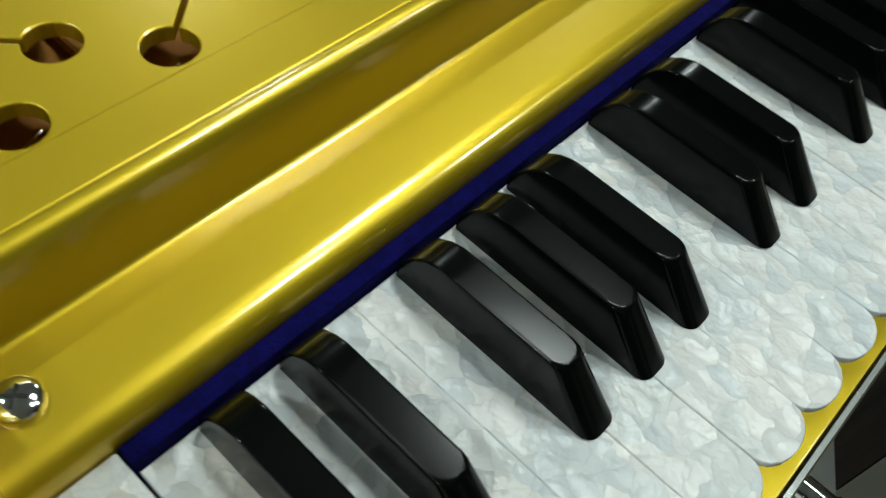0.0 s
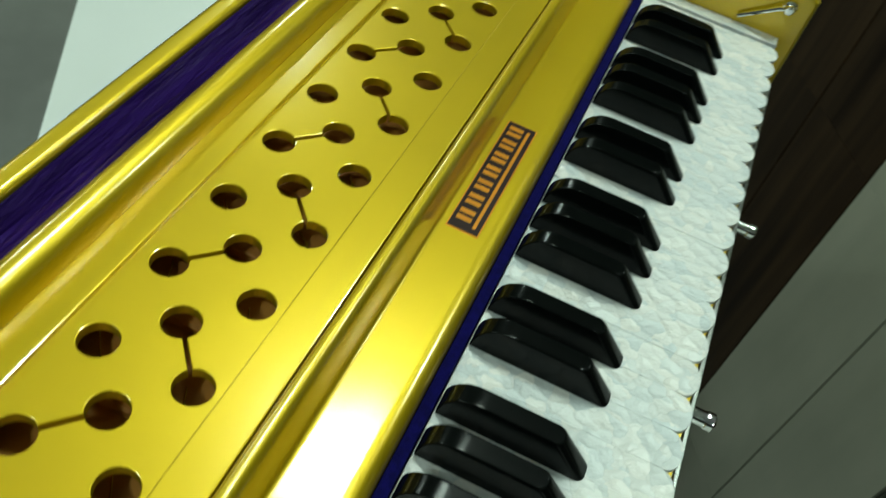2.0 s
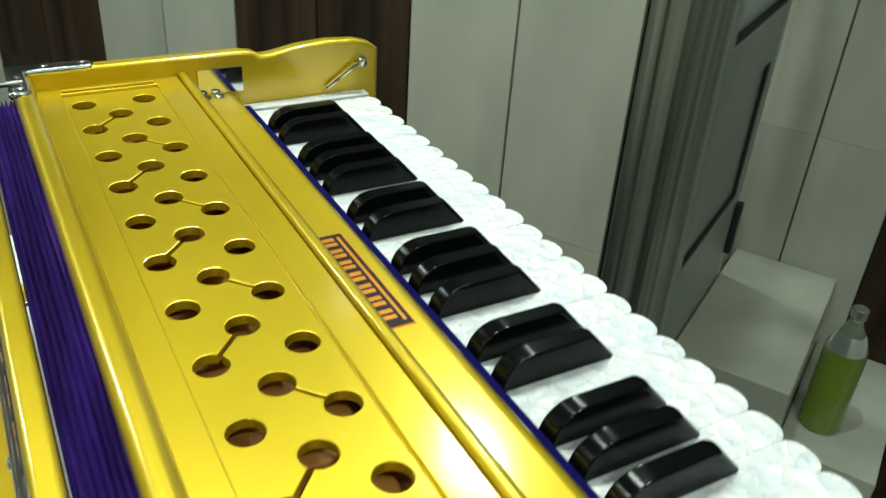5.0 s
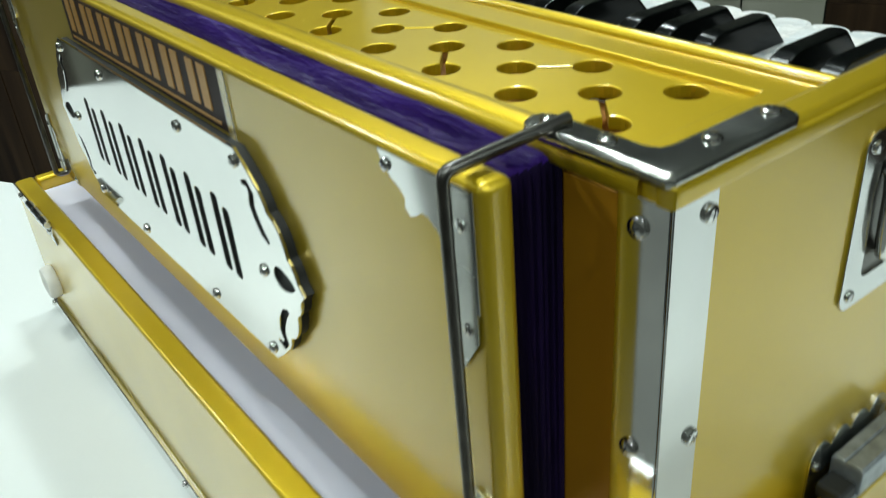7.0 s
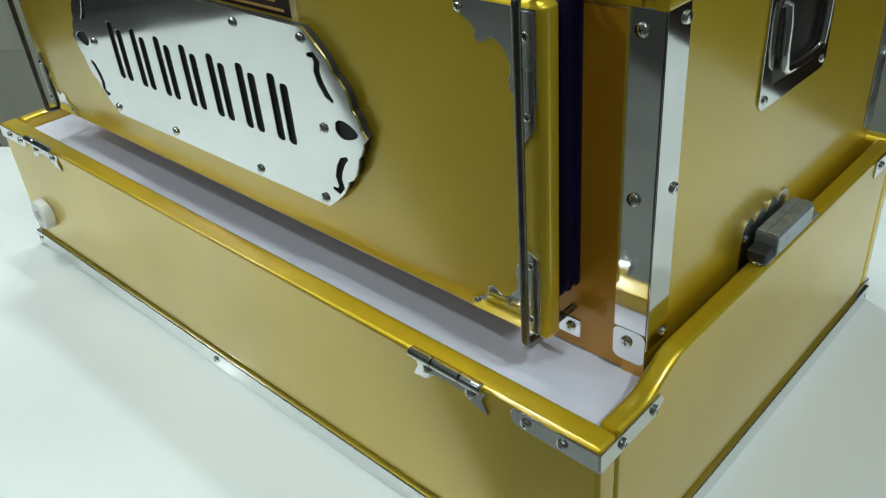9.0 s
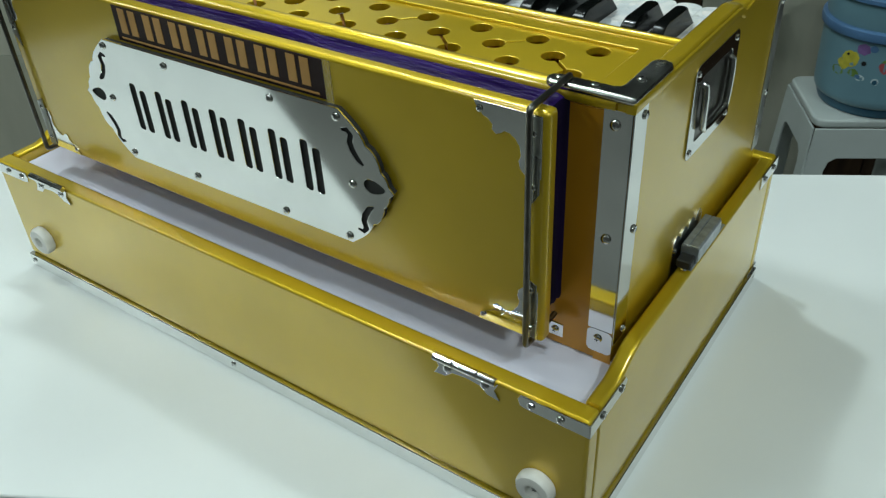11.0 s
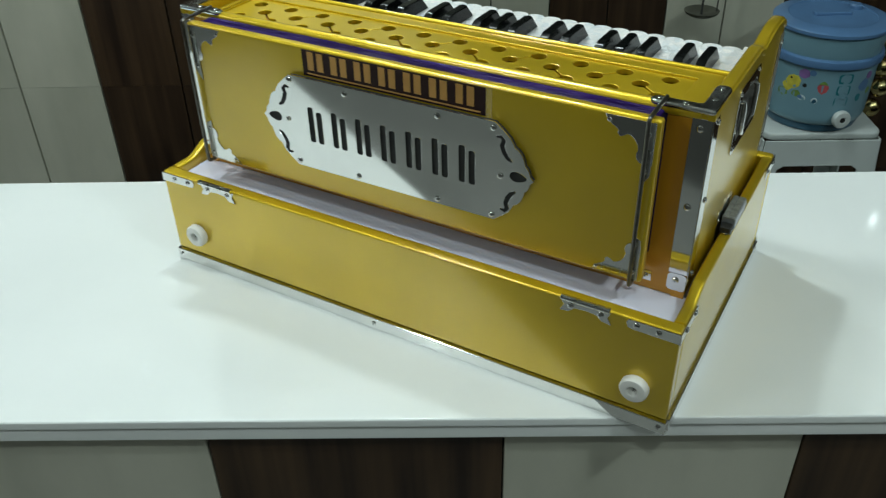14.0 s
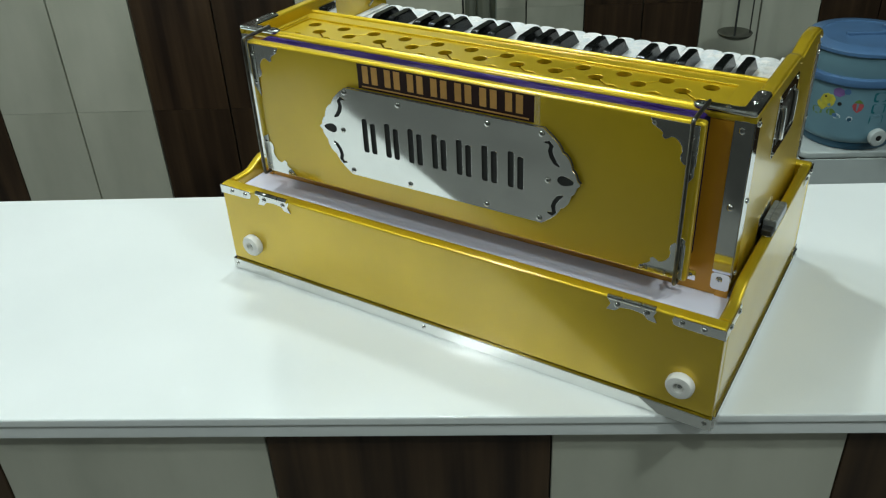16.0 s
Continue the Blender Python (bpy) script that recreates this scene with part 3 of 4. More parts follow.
part("front_rim", rim, GOLD, harmonium, "rounded gold moulding")
part("back_wall", box(TREBLE + CH, BASS - CH, 0.347, BACK, 0.1198, 0.2290, 0.001, 1), GOLD, harmonium)
part("key_slip", box(TREBLE + CH, BASS - CH, 0.3300, 0.3560, 0.2292, 0.2340, 0.001, 2), GOLD, harmonium, "gold ledge under the key fronts")
part("key_slip_edge", box(TREBLE + CH, BASS - CH, 0.3562, 0.3592, 0.2200, 0.2346, 0.0006, 1), STEEL_DULL, harmonium, "steel edging")
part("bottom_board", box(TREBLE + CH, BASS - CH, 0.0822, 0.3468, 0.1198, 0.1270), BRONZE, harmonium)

# top: a frame with a sunk fret panel
X0, X1 = TREBLE + CH, BASS - CH
PX0, PX1, PY0, PY1 = -0.617, -0.058, 0.0960, 0.1660
mesh_object("top_frame", cut_sheet("top_frame", [rect(X0 + 0.0002, X1 - 0.0002, 0.0808, 0.1828), rect(PX0, PX1, PY0, PY1, 0.001, 2)], 0.006, "z", 0.3048, 0.0008), GOLD, harmonium, "gold top board")
HX, HP, HR = -0.0825, 0.04665, 0.0087
ROW_A, ROW_B, ROW_C = 0.1090, 0.1302, 0.1512
loops = [rect(PX0 + 0.0004, PX1 - 0.0004, PY0 + 0.0004, PY1 - 0.0004, 0.001, 2)]
for i in range(12):
    x = HX - HP * i
    lean = 0.0030 * max(0.0, 1 - i / 5)
    a, b, c = (x, ROW_A + lean), (x - HP / 2, ROW_B + lean), (x, ROW_C + lean)
    if i == 11:
        loops += [circle(*a, HR), circle(*c, HR)]
    elif i % 2 == 0:
        loops += [dumbbell(a, b, HR, 0.0017), circle(*c, HR)]
    else:
        loops += [circle(*a, HR), dumbbell(b, c, HR, 0.0014)]
mesh_object("fret_panel", cut_sheet("fret_panel", loops, 0.0056, "z", 0.3025, 0.0006), GOLD, harmonium, "gold fret panel with round holes")
part("panel_lip", box(PX0 - 0.0045, PX0 - 0.0005, PY0 + 0.002, PY1 - 0.002, 0.3079, 0.3098, 0.0008, 2), GOLD, harmonium, "raised lip at the end of the fret panel")
part("reed_board", box(X0 + 0.001, X1 - 0.001, 0.083, 0.182, 0.2740, 0.2800), REED_WOOD, harmonium, "dark brown reed board inside", None, 0)
random.seed(4)
for i in range(12):
    x = HX - HP * i
    part("reed_pallet", box(x - 0.017 - 0.004 * random.random(), x + 0.012, 0.096, 0.162, 0.2802, 0.2860 + 0.002 * random.random(), 0.001, 1), REED_WOOD, harmonium)
for i in range(12):
    for y in (ROW_A, ROW_C):
        if random.random() < 0.75:
            x = HX - HP * i + random.uniform(-0.004, 0.004)
            t = random.uniform(-0.5, 0.5)
            part("spring_wire", tube([(x - 0.010, y - 0.008 + t * 0.008, 0.2895), (x, y, 0.2925), (x + 0.010, y + 0.008 - t * 0.008, 0.2895)], 0.0005, 6), STEEL, harmonium)

# sloping ledge between top board and keys
ledge_loop = [(0.1843, 0.2850), (0.1843, 0.3075), (0.1850, 0.3095), (0.1868, 0.3108), (0.1892, 0.3106), (0.1912, 0.3092), (0.1924, 0.3064), (0.1937, 0.3000), (0.1950, 0.2938),
              (0.1959, 0.2900), (0.1968, 0.2888), (0.1985, 0.2886), (0.2215, 0.2886), (0.2255, 0.2880), (0.2285, 0.2860), (0.2302, 0.2830), (0.2306, 0.2790), (0.2306, 0.2600), (0.1900, 0.2600)]
part("key_ledge", extruded(ledge_loop, X0, X1, "x"), GOLD, harmonium, "moulded gold ledge behind the keys", None, 50)
part("felt_strip", box(-0.6150, -0.0536, 0.2308, 0.2368, 0.2600, 0.2815, 0.0012, 2), FELT, harmonium, "navy blue felt strip")
screw((-0.0438, 0.2110, 0.2886), "z", 0.0062, harmonium, 20)
for y in (0.2035, 0.2140):
    screw((-0.6215, y, 0.2886), "z", 0.0040, harmonium, y * 9000)
part("end_plate", box(-0.6283, -0.6273, 0.199, 0.236, 0.2895, 0.3105, 0.0003, 1), STEEL, harmonium, "polished steel corner plate")

# label on the ledge
label_top = part("maker_label", box(-0.381, -0.281, 0.2000, 0.2180, 0.28855, 0.28905), STICKER_ORANGE, harmonium, "small maroon and orange label", None, 0)
part("label_field", box(-0.3803, -0.2817, 0.2007, 0.2173, 0.28905, 0.28925), STICKER, label_top, "", None, 0)
for k in range(7):
    part("label_bar", box(-0.3765 + k * 0.0132, -0.3765 + k * 0.0132 + 0.0034, 0.2026, 0.2110, 0.28925, 0.28940), STICKER_ORANGE, label_top, "", None, 0)
for k in range(7):
    part("label_bar", box(-0.3710 + k * 0.0132, -0.3710 + k * 0.0132 + 0.0034, 0.2026, 0.2110, 0.28925, 0.28940), STICKER_ORANGE, label_top, "", None, 0)
part("label_line", box(-0.3765, -0.2855, 0.2130, 0.2148, 0.28925, 0.28940), STICKER_ORANGE, label_top, "", None, 0)

# keyboard
KX, KP, KZ = -0.0546, 0.0223, 0.2765


def white_key(width, end_y=0.2372):
    tip = [(0.00005, 0.3392)] + [(width / 2 - (width / 2 - 0.00005) * math.cos(math.pi * k / 10), 0.3392 + 0.0078 * math.sin(math.pi * k / 10)) for k in range(1, 10)] + [(width - 0.00005, 0.3392)]
    loop = [(width - 0.00005, end_y), (0.00005, end_y)] + tip
    return loop


cap_loop = [(x, y) for x, y in white_key(KP)]
cap_mesh = finish(extruded(cap_loop, KZ - 0.0026, KZ, "z", 0.0003, 1), "white_key", 35)
stem_mesh = finish(box(0.0006, KP - 0.0006, 0.2369, 0.3385, KZ - 0.0130, KZ - 0.0027), "key_stem", 0)
for i in range(25):
    key = mesh_object("white_key", cap_mesh, PEARL, harmonium, "", Matrix.Translation((KX - KP * (i + 1), 0, random.uniform(-0.0002, 0.0002))))
    mesh_object("key_stem", stem_mesh, KEY_WOOD, key, "", Matrix.Translation((KX - KP * (i + 1), 0, 0)))


def black_key():
    """A lacquered sharp: rounded rise at the back, flat top, sloping front with well rounded corners."""
    levels = [(0.0001, 0.2378, 0.0), (0.0034, 0.2380, 0.0), (0.0078, 0.2394, 0.0), (0.0117, 0.2422, 0.0), (0.0147, 0.2462, 0.0),
              (0.0161, 0.2500, 0.0), (0.0167, 0.2530, 0.0002), (0.0171, 0.2572, 0.0008)]
    bm = bmesh.new()
    rings = []
    for z, back, inset in levels:
        w = 0.0062 - 0.0012 * (z / 0.0171) - inset
        front = 0.3078 - 0.0134 * z / 0.0150 - inset
        loop = []
        for cx, cy, r, a0 in ((w, back, 0.0010, -90), (w, front, 0.0042, 0), (-w, front, 0.0042, 90), (-w, back, 0.0010, 180)):
            ox, oy = cx - math.copysign(r, cx), cy + (r if cy == back else -r)
            for k in range(6):
                a = radians(a0 + 90 * k / 5)
                loop.append(bm.verts.new((ox + r * math.cos(a), oy + r * math.sin(a), z)))
        rings.append(loop)
    for a, b in zip(rings, rings[1:]):
        for k in range(len(a)):
            q = (k + 1) % len(a)
            bm.faces.new((a[k], a[q], b[q], b[k]))
    bm.faces.new(rings[0])
    bm.faces.new(rings[-1])
    return finish(bm, "black_key", 32)


black_mesh = black_key()
for octave in range(4):
    for k, dx in ((1, 0.0022), (2, -0.0022), (4, 0.0030), (5, -0.0016), (6, -0.0030)):
        i = octave * 7 + k
        if i < 25:
            mesh_object("black_key", black_mesh, BLACK_KEY, harmonium, "", Matrix.Translation((KX - KP * i - 0.001 + dx * 0.5, 0, KZ + 0.0002)))
part("key_block", box(KX + 0.0012, X1 - 0.0002, 0.2309, 0.3440, 0.2342, 0.2800, 0.001, 2), PEARL, harmonium, "white end block beside the lowest key")
part("key_block", box(X0 + 0.0002, KX - KP * 25 - 0.0034, 0.2309, 0.3440, 0.2342, 0.2774, 0.001, 2), PEARL, harmonium, "white end block beside the highest key")
# Black strip added in place of the shade down in this gap.
part("key_gap_shade", box(KX - KP * 25 - 0.0032, KX - KP * 25 - 0.0002, 0.2372, 0.3430, 0.2345, 0.2745), DARK, harmonium, "black strip standing in for the shade in the gap beside the highest key", None, 0)
stay = part("lid_stay", tube([(-0.6262, 0.3080, 0.2830), (-0.6240, 0.3330, 0.3010), (-0.6230, 0.3380, 0.3035)], 0.0019, 8), STEEL, harmonium, "thin steel stay with a chrome knob")
part("stay_knob", lathe([(0, 0), (0.0045, 0), (0.0052, 0.001), (0.0052, 0.004), (0.0035, 0.0055), (0.0040, 0.008), (0.0030, 0.0105), (0, 0.011)], 20), STEEL, stay, "", Matrix.Translation((-0.6283, 0.3395, 0.3042)) @ FACE["x"])
for x in (-0.130, -0.220, -0.310, -0.490):
    bm = lathe([(0, 0), (0.0050, 0), (0.0050, 0.017), (0.0058, 0.018), (0.0058, 0.022), (0.0040, 0.0235), (0, 0.0235)], 20)
    part("stop_knob", bm, STEEL, harmonium, "chrome stop knob", Matrix.Translation((x, BACK, 0.2020)) @ FACE["-y"])

# bellows and bellows board
BX0, BX1 = -0.603, -0.0525
pleats = bmesh.new()
rings = []
N = 15
rng = random.Random(7)


def pleat_ring(inset, n_long=40, n_short=8):
    """One fold line of the bellows: a rectangle with rounded corners and slightly uneven long edges."""
    corners = rect(BX0 + 0.005 + inset, BX1 - 0.005 - inset, 0.1600 + inset, 0.3182 - inset, 0.006, 4)
    out = []
    for (ax, az), (bx, bz) in zip(corners, corners[1:] + corners[:1]):
        out.append((ax, az))
        n = n_long if abs(bx - ax) > 0.2 else n_short if abs(bz - az) > 0.05 else 1
        out += [(ax + (bx - ax) * k / n, az + (bz - az) * k / n) for k in range(1, n)]
    return out


for j in range(N):
    y = 0.0448 + (FRONT - 0.0010 - 0.0448) * j / (N - 1)
    inset = 0.0042 + 0.0010 * rng.random() if j % 2 else 0.0010 * rng.random()
    edge = j in (0, N - 1)
    sway = [0.0 if edge else rng.uniform(-0.00035, 0.00035) for _ in range(6)]
    ring = []
    for px, pz in pleat_ring(inset):
        w = sum(c * math.sin((k + 2) * 9.0 * px + j) for k, c in enumerate(sway))
        ring.append(pleats.verts.new((px, y + w, pz + (0 if edge else rng.uniform(-0.0003, 0.0003)))))
    rings.append(ring)
for a, b in zip(rings, rings[1:]):
    for k in range(len(a)):
        q = (k + 1) % len(a)
        pleats.faces.new((a[k], a[q], b[q], b[k]))
pleats.faces.new(rings[0])
pleats.faces.new(rings[-1])
# The end folds take the darker copy of the cloth, shade included.
for f in pleats.faces:
    mid = f.calc_center_median().x
    f.material_index = 1 if mid > BX1 - 0.0095 or mid < BX0 + 0.0095 else 0
bellows = part("bellows", pleats, [PURPLE, PURPLE_END], harmonium, "folded purple cloth bellows", None, 20)
board = part("bellows_board", box(BX0, BX1, 0.0312, 0.0432, 0.1480, 0.3202, 0.0036, 4), GOLD, harmonium, "gold bellows board with steel mounts")

# steel name plate, cut out and screwed to the board
CX, CZ = -0.3325, 0.2330


def plate_edge():
    half = [(0.1240, 0.0540), (0.1330, 0.0470), (0.1405, 0.0400), (0.1440, 0.0345), (0.1450, 0.0315), (0.1490, 0.0295), (0.1530, 0.0250), (0.1555, 0.0190), (0.1565, 0.0140), (0.1590, 0.0120), (0.1612, 0.0080), (0.1622, 0.0040), (0.1660, 0.0)]
    right = half + [(a, -b) for a, b in half[:-1][::-1]]
    return [(CX + a, CZ + b) for a, b in right[::-1]] + [(CX - a, CZ + b) for a, b in right]


def curl(cx, cz, flip_x, flip_z):
    pts = [(-0.0075, 0.0125), (-0.0025, 0.0135), (0.0005, 0.0100), (-0.0010, 0.0040), (0.0010, -0.0020), (0.0050, -0.0080), (0.0095, -0.0110)]
    w = [0.0022, 0.0042, 0.0054, 0.0056, 0.0056, 0.0050, 0.0022]
    return stroke([(cx + flip_x * a, cz + flip_z * b) for a, b in pts], w)


def leaf_hole(cx, cz, sgn):
    return [(cx + sgn * 0.0095 * math.cos(a), cz + 0.0054 * math.sin(a) * (1 - 0.35 * math.cos(a))) for a in [2 * math.pi * k / 20 for k in range(20)]]


plate_loops = [plate_edge()]
for sgn in (1, -1):
    plate_loops += [curl(CX + sgn * 0.1330, CZ + 0.0270, sgn, 1), curl(CX + sgn * 0.1380, CZ - 0.0270, sgn, -1), leaf_hole(CX + sgn * 0.1500, CZ + 0.0010, sgn)]
for k in range(7):
    x = CX - 0.0935 + k * 0.0312
    plate_loops.append(rect(x - 0.0098, x - 0.0022, CZ - 0.0205, CZ + 0.0215, 0.0025, 4))
    plate_loops.append(rect(x + 0.0014, x + 0.0090, CZ - 0.0205, CZ + 0.0175, 0.0025, 4))
plate = mesh_object("name_plate", cut_sheet("name_plate", plate_loops, 0.0016, "y", 0.0262, 0.0003), STEEL, harmonium, "polished steel plate with cut-out shapes, screwed to the board")
backing = extruded([(CX + (a - CX) * 0.997, CZ + (b - CZ) * 0.994) for a, b in plate_edge()], 0.0272, 0.0311, "y")
part("backing", backing, DARK, plate, "black backing behind the plate")
for x, z in ((-0.4545, 0.1845), (-0.3740, 0.1850), (-0.2745, 0.1845), (-0.2110, 0.1840), (-0.2020, 0.2310), (-0.2100, 0.2810), (-0.2720, 0.2795), (-0.3840, 0.2795), (-0.4570, 0.2815), (-0.4640, 0.2340)):
    screw((x, 0.0254, z), "y", 0.0031, plate, x * 7000)

sign = part("paper_sign", box(-0.4390, -0.2215, 0.0305, 0.0311, 0.2885, 0.3172), STICKER, harmonium, "dark maroon sign with gold bars above the steel plate", None, 0)
for k in range(7):
    x = -0.4320 + k * 0.0297
    part("sign_bar", box(x, x + 0.0078, 0.0301, 0.0305, 0.2955, 0.3155), STICKER_GOLD, sign, "", None, 0)
    part("sign_bar", box(x + 0.0122, x + 0.0200, 0.0301, 0.0305, 0.2955, 0.3155), STICKER_GOLD, sign, "", None, 0)
part("sign_line", box(-0.4340, -0.2270, 0.0302, 0.0305, 0.2907, 0.2922), STICKER_GOLD, sign, "", None, 0)

film = part("clear_film", box(-0.2213, -0.2150, 0.0304, 0.0310, 0.2870, 0.3172), CLEAR, sign, "clear film beyond the sign's edge", None, 0)
film.visible_shadow = False

# corner mounts and retaining rods of the bellows board
for sgn, edge in ((1, BX1), (-1, BX0)):
    f = lambda a: edge - sgn * a
    up = [(f(a), z) for a, z in ((0.004, 0.3175), (0.050, 0.3175), (0.0475, 0.3130), (0.0435, 0.3090), (0.0400, 0.3075), (0.0370, 0.3045), (0.0375, 0.3010), (0.0350, 0.2990), (0.0315, 0.3005),
                                 (0.0290, 0.3025), (0.0255, 0.3020), (0.0215, 0.2990), (0.0185, 0.2945), (0.0175, 0.2890), (0.0190, 0.2850), (0.0180, 0.2800), (0.0150, 0.2770), (0.004, 0.2770))]
    mesh_object("corner_mount", cut_sheet("corner_mount", [up], 0.0010, "y", 0.0307, 0.0002), STEEL, board, "pierced steel corner mount")
    down = [(a, 0.1515 + 0.3170 - b) for a, b in up]
    mesh_object("corner_mount", cut_sheet("corner_mount", [down], 0.0010, "y", 0.0307, 0.0002), STEEL, board, "pierced steel corner mount")
    for z in (0.3130, 0.1560):
        screw((f(0.046), 0.0301, z), "y", 0.0022, board, 15)
    for z in (0.3060, 0.2700, 0.1920, 0.1600):
        screw((f(0.009), 0.0301, z), "y", 0.0022, board, 40)
    for z0, z1 in ((0.260, 0.3165), (0.1525, 0.197)):
        strip_loop = [(f(0.0048), z0 + (0.006 if z0 > 0.2 else 0)), (f(0.0125), z0 - (0.006 if z0 > 0.2 else 0)), (f(0.0125), z1 + (0.004 if z0 < 0.2 else 0)), (f(0.0048), z1)]
        mesh_object("side_mount", cut_sheet("side_mount", [strip_loop], 0.0010, "y", 0.0302, 0.0002), STEEL_DULL, board, "steel strip")
    rx = f(0.0095) if sgn > 0 else BX0 + 0.002
    rod = part("retaining_rod", tube([(rx, 0.0725, 0.3250), (rx, 0.0300, 0.3238), (rx, 0.0262, 0.3236), (rx, 0.0250, 0.3215), (rx, 0.0250, 0.3160), (rx, 0.0250, 0.1520), (rx, 0.0252, 0.1475), (rx, 0.0290, 0.1462), (rx, 0.0600, 0.1462), (rx, 0.0672, 0.1462)], 0.0021, 10, 1), ROD, harmonium, "dark steel retaining rod")
    foot = box(rx - 0.006 if sgn > 0 else rx - 0.013, rx + 0.013 if sgn > 0 else rx + 0.006, 0.0540, 0.0555, 0.1385, 0.1500, 0.0004, 1)
    part("rod_foot", foot, STEEL, rod, "small steel clip")
    screw((rx + sgn * 0.007, 0.0540, 0.1440), "y", 0.0030, rod, 12)

# steel corner angles on the body
for sgn, x in ((1, BASS), (-1, TREBLE)):
    a, b = sorted((x, x - sgn * 0.0185))
    part("corner_angle", box(a, b, FRONT - 0.0017, FRONT - 0.0008, 0.1480, 0.3138, 0.0003, 1), STEEL, harmonium, "polished steel corner angle")
    c, d = sorted((x + sgn * 0.0002, x + sgn * 0.0011))
    part("corner_angle", box(c, d, FRONT - 0.0015, FRONT + 0.0175, 0.1380, 0.3140, 0.0003, 1), STEEL, harmonium, "polished steel corner angle")
    part("corner_angle", box(c, d, BACK - 0.0150, BACK, 0.1560, 0.3000, 0.0003, 1), STEEL_DULL, harmonium, "polished steel corner angle")
    mesh_object("angle_tab", cut_sheet("angle_tab", [rect(min(x, x - sgn * 0.0185), max(x, x - sgn * 0.0185), 0.1280, 0.1478, 0.004)], 0.0010, "y", FRONT - 0.0013, 0.0002), STEEL, harmonium)
    for z in (0.3045, 0.2240, 0.1400):
        screw((x - sgn * 0.0105, FRONT - 0.0017, z), "y", 0.0034, harmonium, z * 5000)
        screw((x + sgn * 0.0011, 0.0800, z + 0.003), "x" if sgn > 0 else "-x", 0.0030, harmonium, z * 4000)
    for z in (0.29, 0.21):
        screw((x + sgn * 0.0011, BACK - 0.007, z), "x" if sgn > 0 else "-x", 0.0028, harmonium, z * 3000)
    e = x + sgn * 0.0009
    y0, y1 = FRONT - 0.0032, FRONT + 0.0098
    loop = [(0.0, y0 + 0.002), (0.0, 0.1180), (0.0020, 0.1225), (0.0075, 0.1245), (0.0130, 0.1225), (0.0150, 0.1180), (0.0150, y1 + 0.0040), (0.0160, y1 + 0.0012), (0.0190, y1),
            (0.0545, y1), (0.0585, y1 - 0.0025), (0.0600, (y0 + y1) / 2), (0.0585, y0 + 0.0025), (0.0545, y0), (0.0020, y0)]
    leg = extruded([(e - sgn * a, b) for a, b in loop], 0.3186, 0.3238, "z", 0.0024, 3)
    part("top_bracket", leg, NICKEL, harmonium, "steel corner bracket on the rim")
    for px, py in ((e - sgn * 0.0078, 0.1165), (e - sgn * 0.0080, 0.0900), (e - sgn * 0.0280, 0.0698), (e - sgn * 0.0510, 0.0698)):
        screw((px, py, 0.3236), "z", 0.0030, harmonium, px * 9000)

# recessed carrying handle on the bass side and on the treble side
for sgn, x in ((1, BASS), (-1, TREBLE)):
    s = sgn * 0.0006
    frame_loops = [rect(0.1630, 0.2460, 0.2335, 0.3035, 0.006), rect(0.1740, 0.2350, 0.2440, 0.2930, 0.004)]
    handle = mesh_object("carrying_handle", cut_sheet("carrying_handle", frame_loops, 0.0014, "x", x + s, 0.0004), STEEL, harmonium, "recessed steel carrying handle")
    # No recess is cut; a flush dark sheet gives the well its shade.
    a, b = sorted((x + sgn * 0.00005, x + sgn * 0.0003))
    part("handle_well", box(a, b, 0.1736, 0.2354, 0.2436, 0.2934), ROD, handle, "flat dark sheet standing in for the shaded handle well", None, 0)
    q = x + sgn * 0.0040
    part("handle_grip", tube([(x + sgn * 0.001, 0.1780, 0.2870), (q, 0.1785, 0.2860), (q, 0.1800, 0.2540), (q, 0.1860, 0.2500), (q, 0.2230, 0.2500), (q, 0.2290, 0.2540), (q, 0.2305, 0.2860), (x + sgn * 0.001, 0.2310, 0.2870)], 0.0026, 10, 1), STEEL, handle, "chrome grip")
    for y, z in ((0.1685, 0.2390), (0.2405, 0.2390), (0.1685, 0.2980), (0.2405, 0.2980)):
        screw((x + 2 * s, y, z), "x" if sgn > 0 else "-x", 0.0024, handle, y * 8000)

# latch that ties body and tray together
lx = BASS + 0.0006
teeth = [(0.1640, 0.1290), (0.2230, 0.1290), (0.2230, 0.1600)]
for k in range(4):
    y = 0.2230 - 0.0148 * k
    teeth += [(y - 0.0145 * j / 6, 0.1600 + 0.0062 * math.sin(math.pi * j / 6)) for j in range(1, 7)]
latch = empty("latch", (-0.008, 0.196, 0.1426), "zinc box latch on the rim of the case base", "latch")
mesh_object("catch_plate", cut_sheet("catch_plate", [teeth], 0.0011, "x", lx, 0.0002), NICKEL, harmonium, "scalloped steel catch plate")
part("latch_base", box(-0.0116, -0.0005, 0.166, 0.238, 0.1428, 0.1440, 0.0003, 1), ZINC, latch)
part("latch_body", box(-0.0140, 0.0005, 0.1760, 0.2240, 0.1441, 0.1570, 0.0012, 2), ZINC, latch, "grey zinc latch body")
part("latch_bar", box(-0.0125, -0.0010, 0.1640, 0.1758, 0.1442, 0.1515, 0.001, 1), DARK, latch, "black end of the bolt")
part("latch_cover", box(-0.0132, -0.0080, 0.1764, 0.2236, 0.1571, 0.1582, 0.0004, 1), ZINC, latch)
part("latch_cover", box(-0.0074, -0.0004, 0.1764, 0.2236, 0.1571, 0.1582, 0.0004, 1), ZINC, latch)
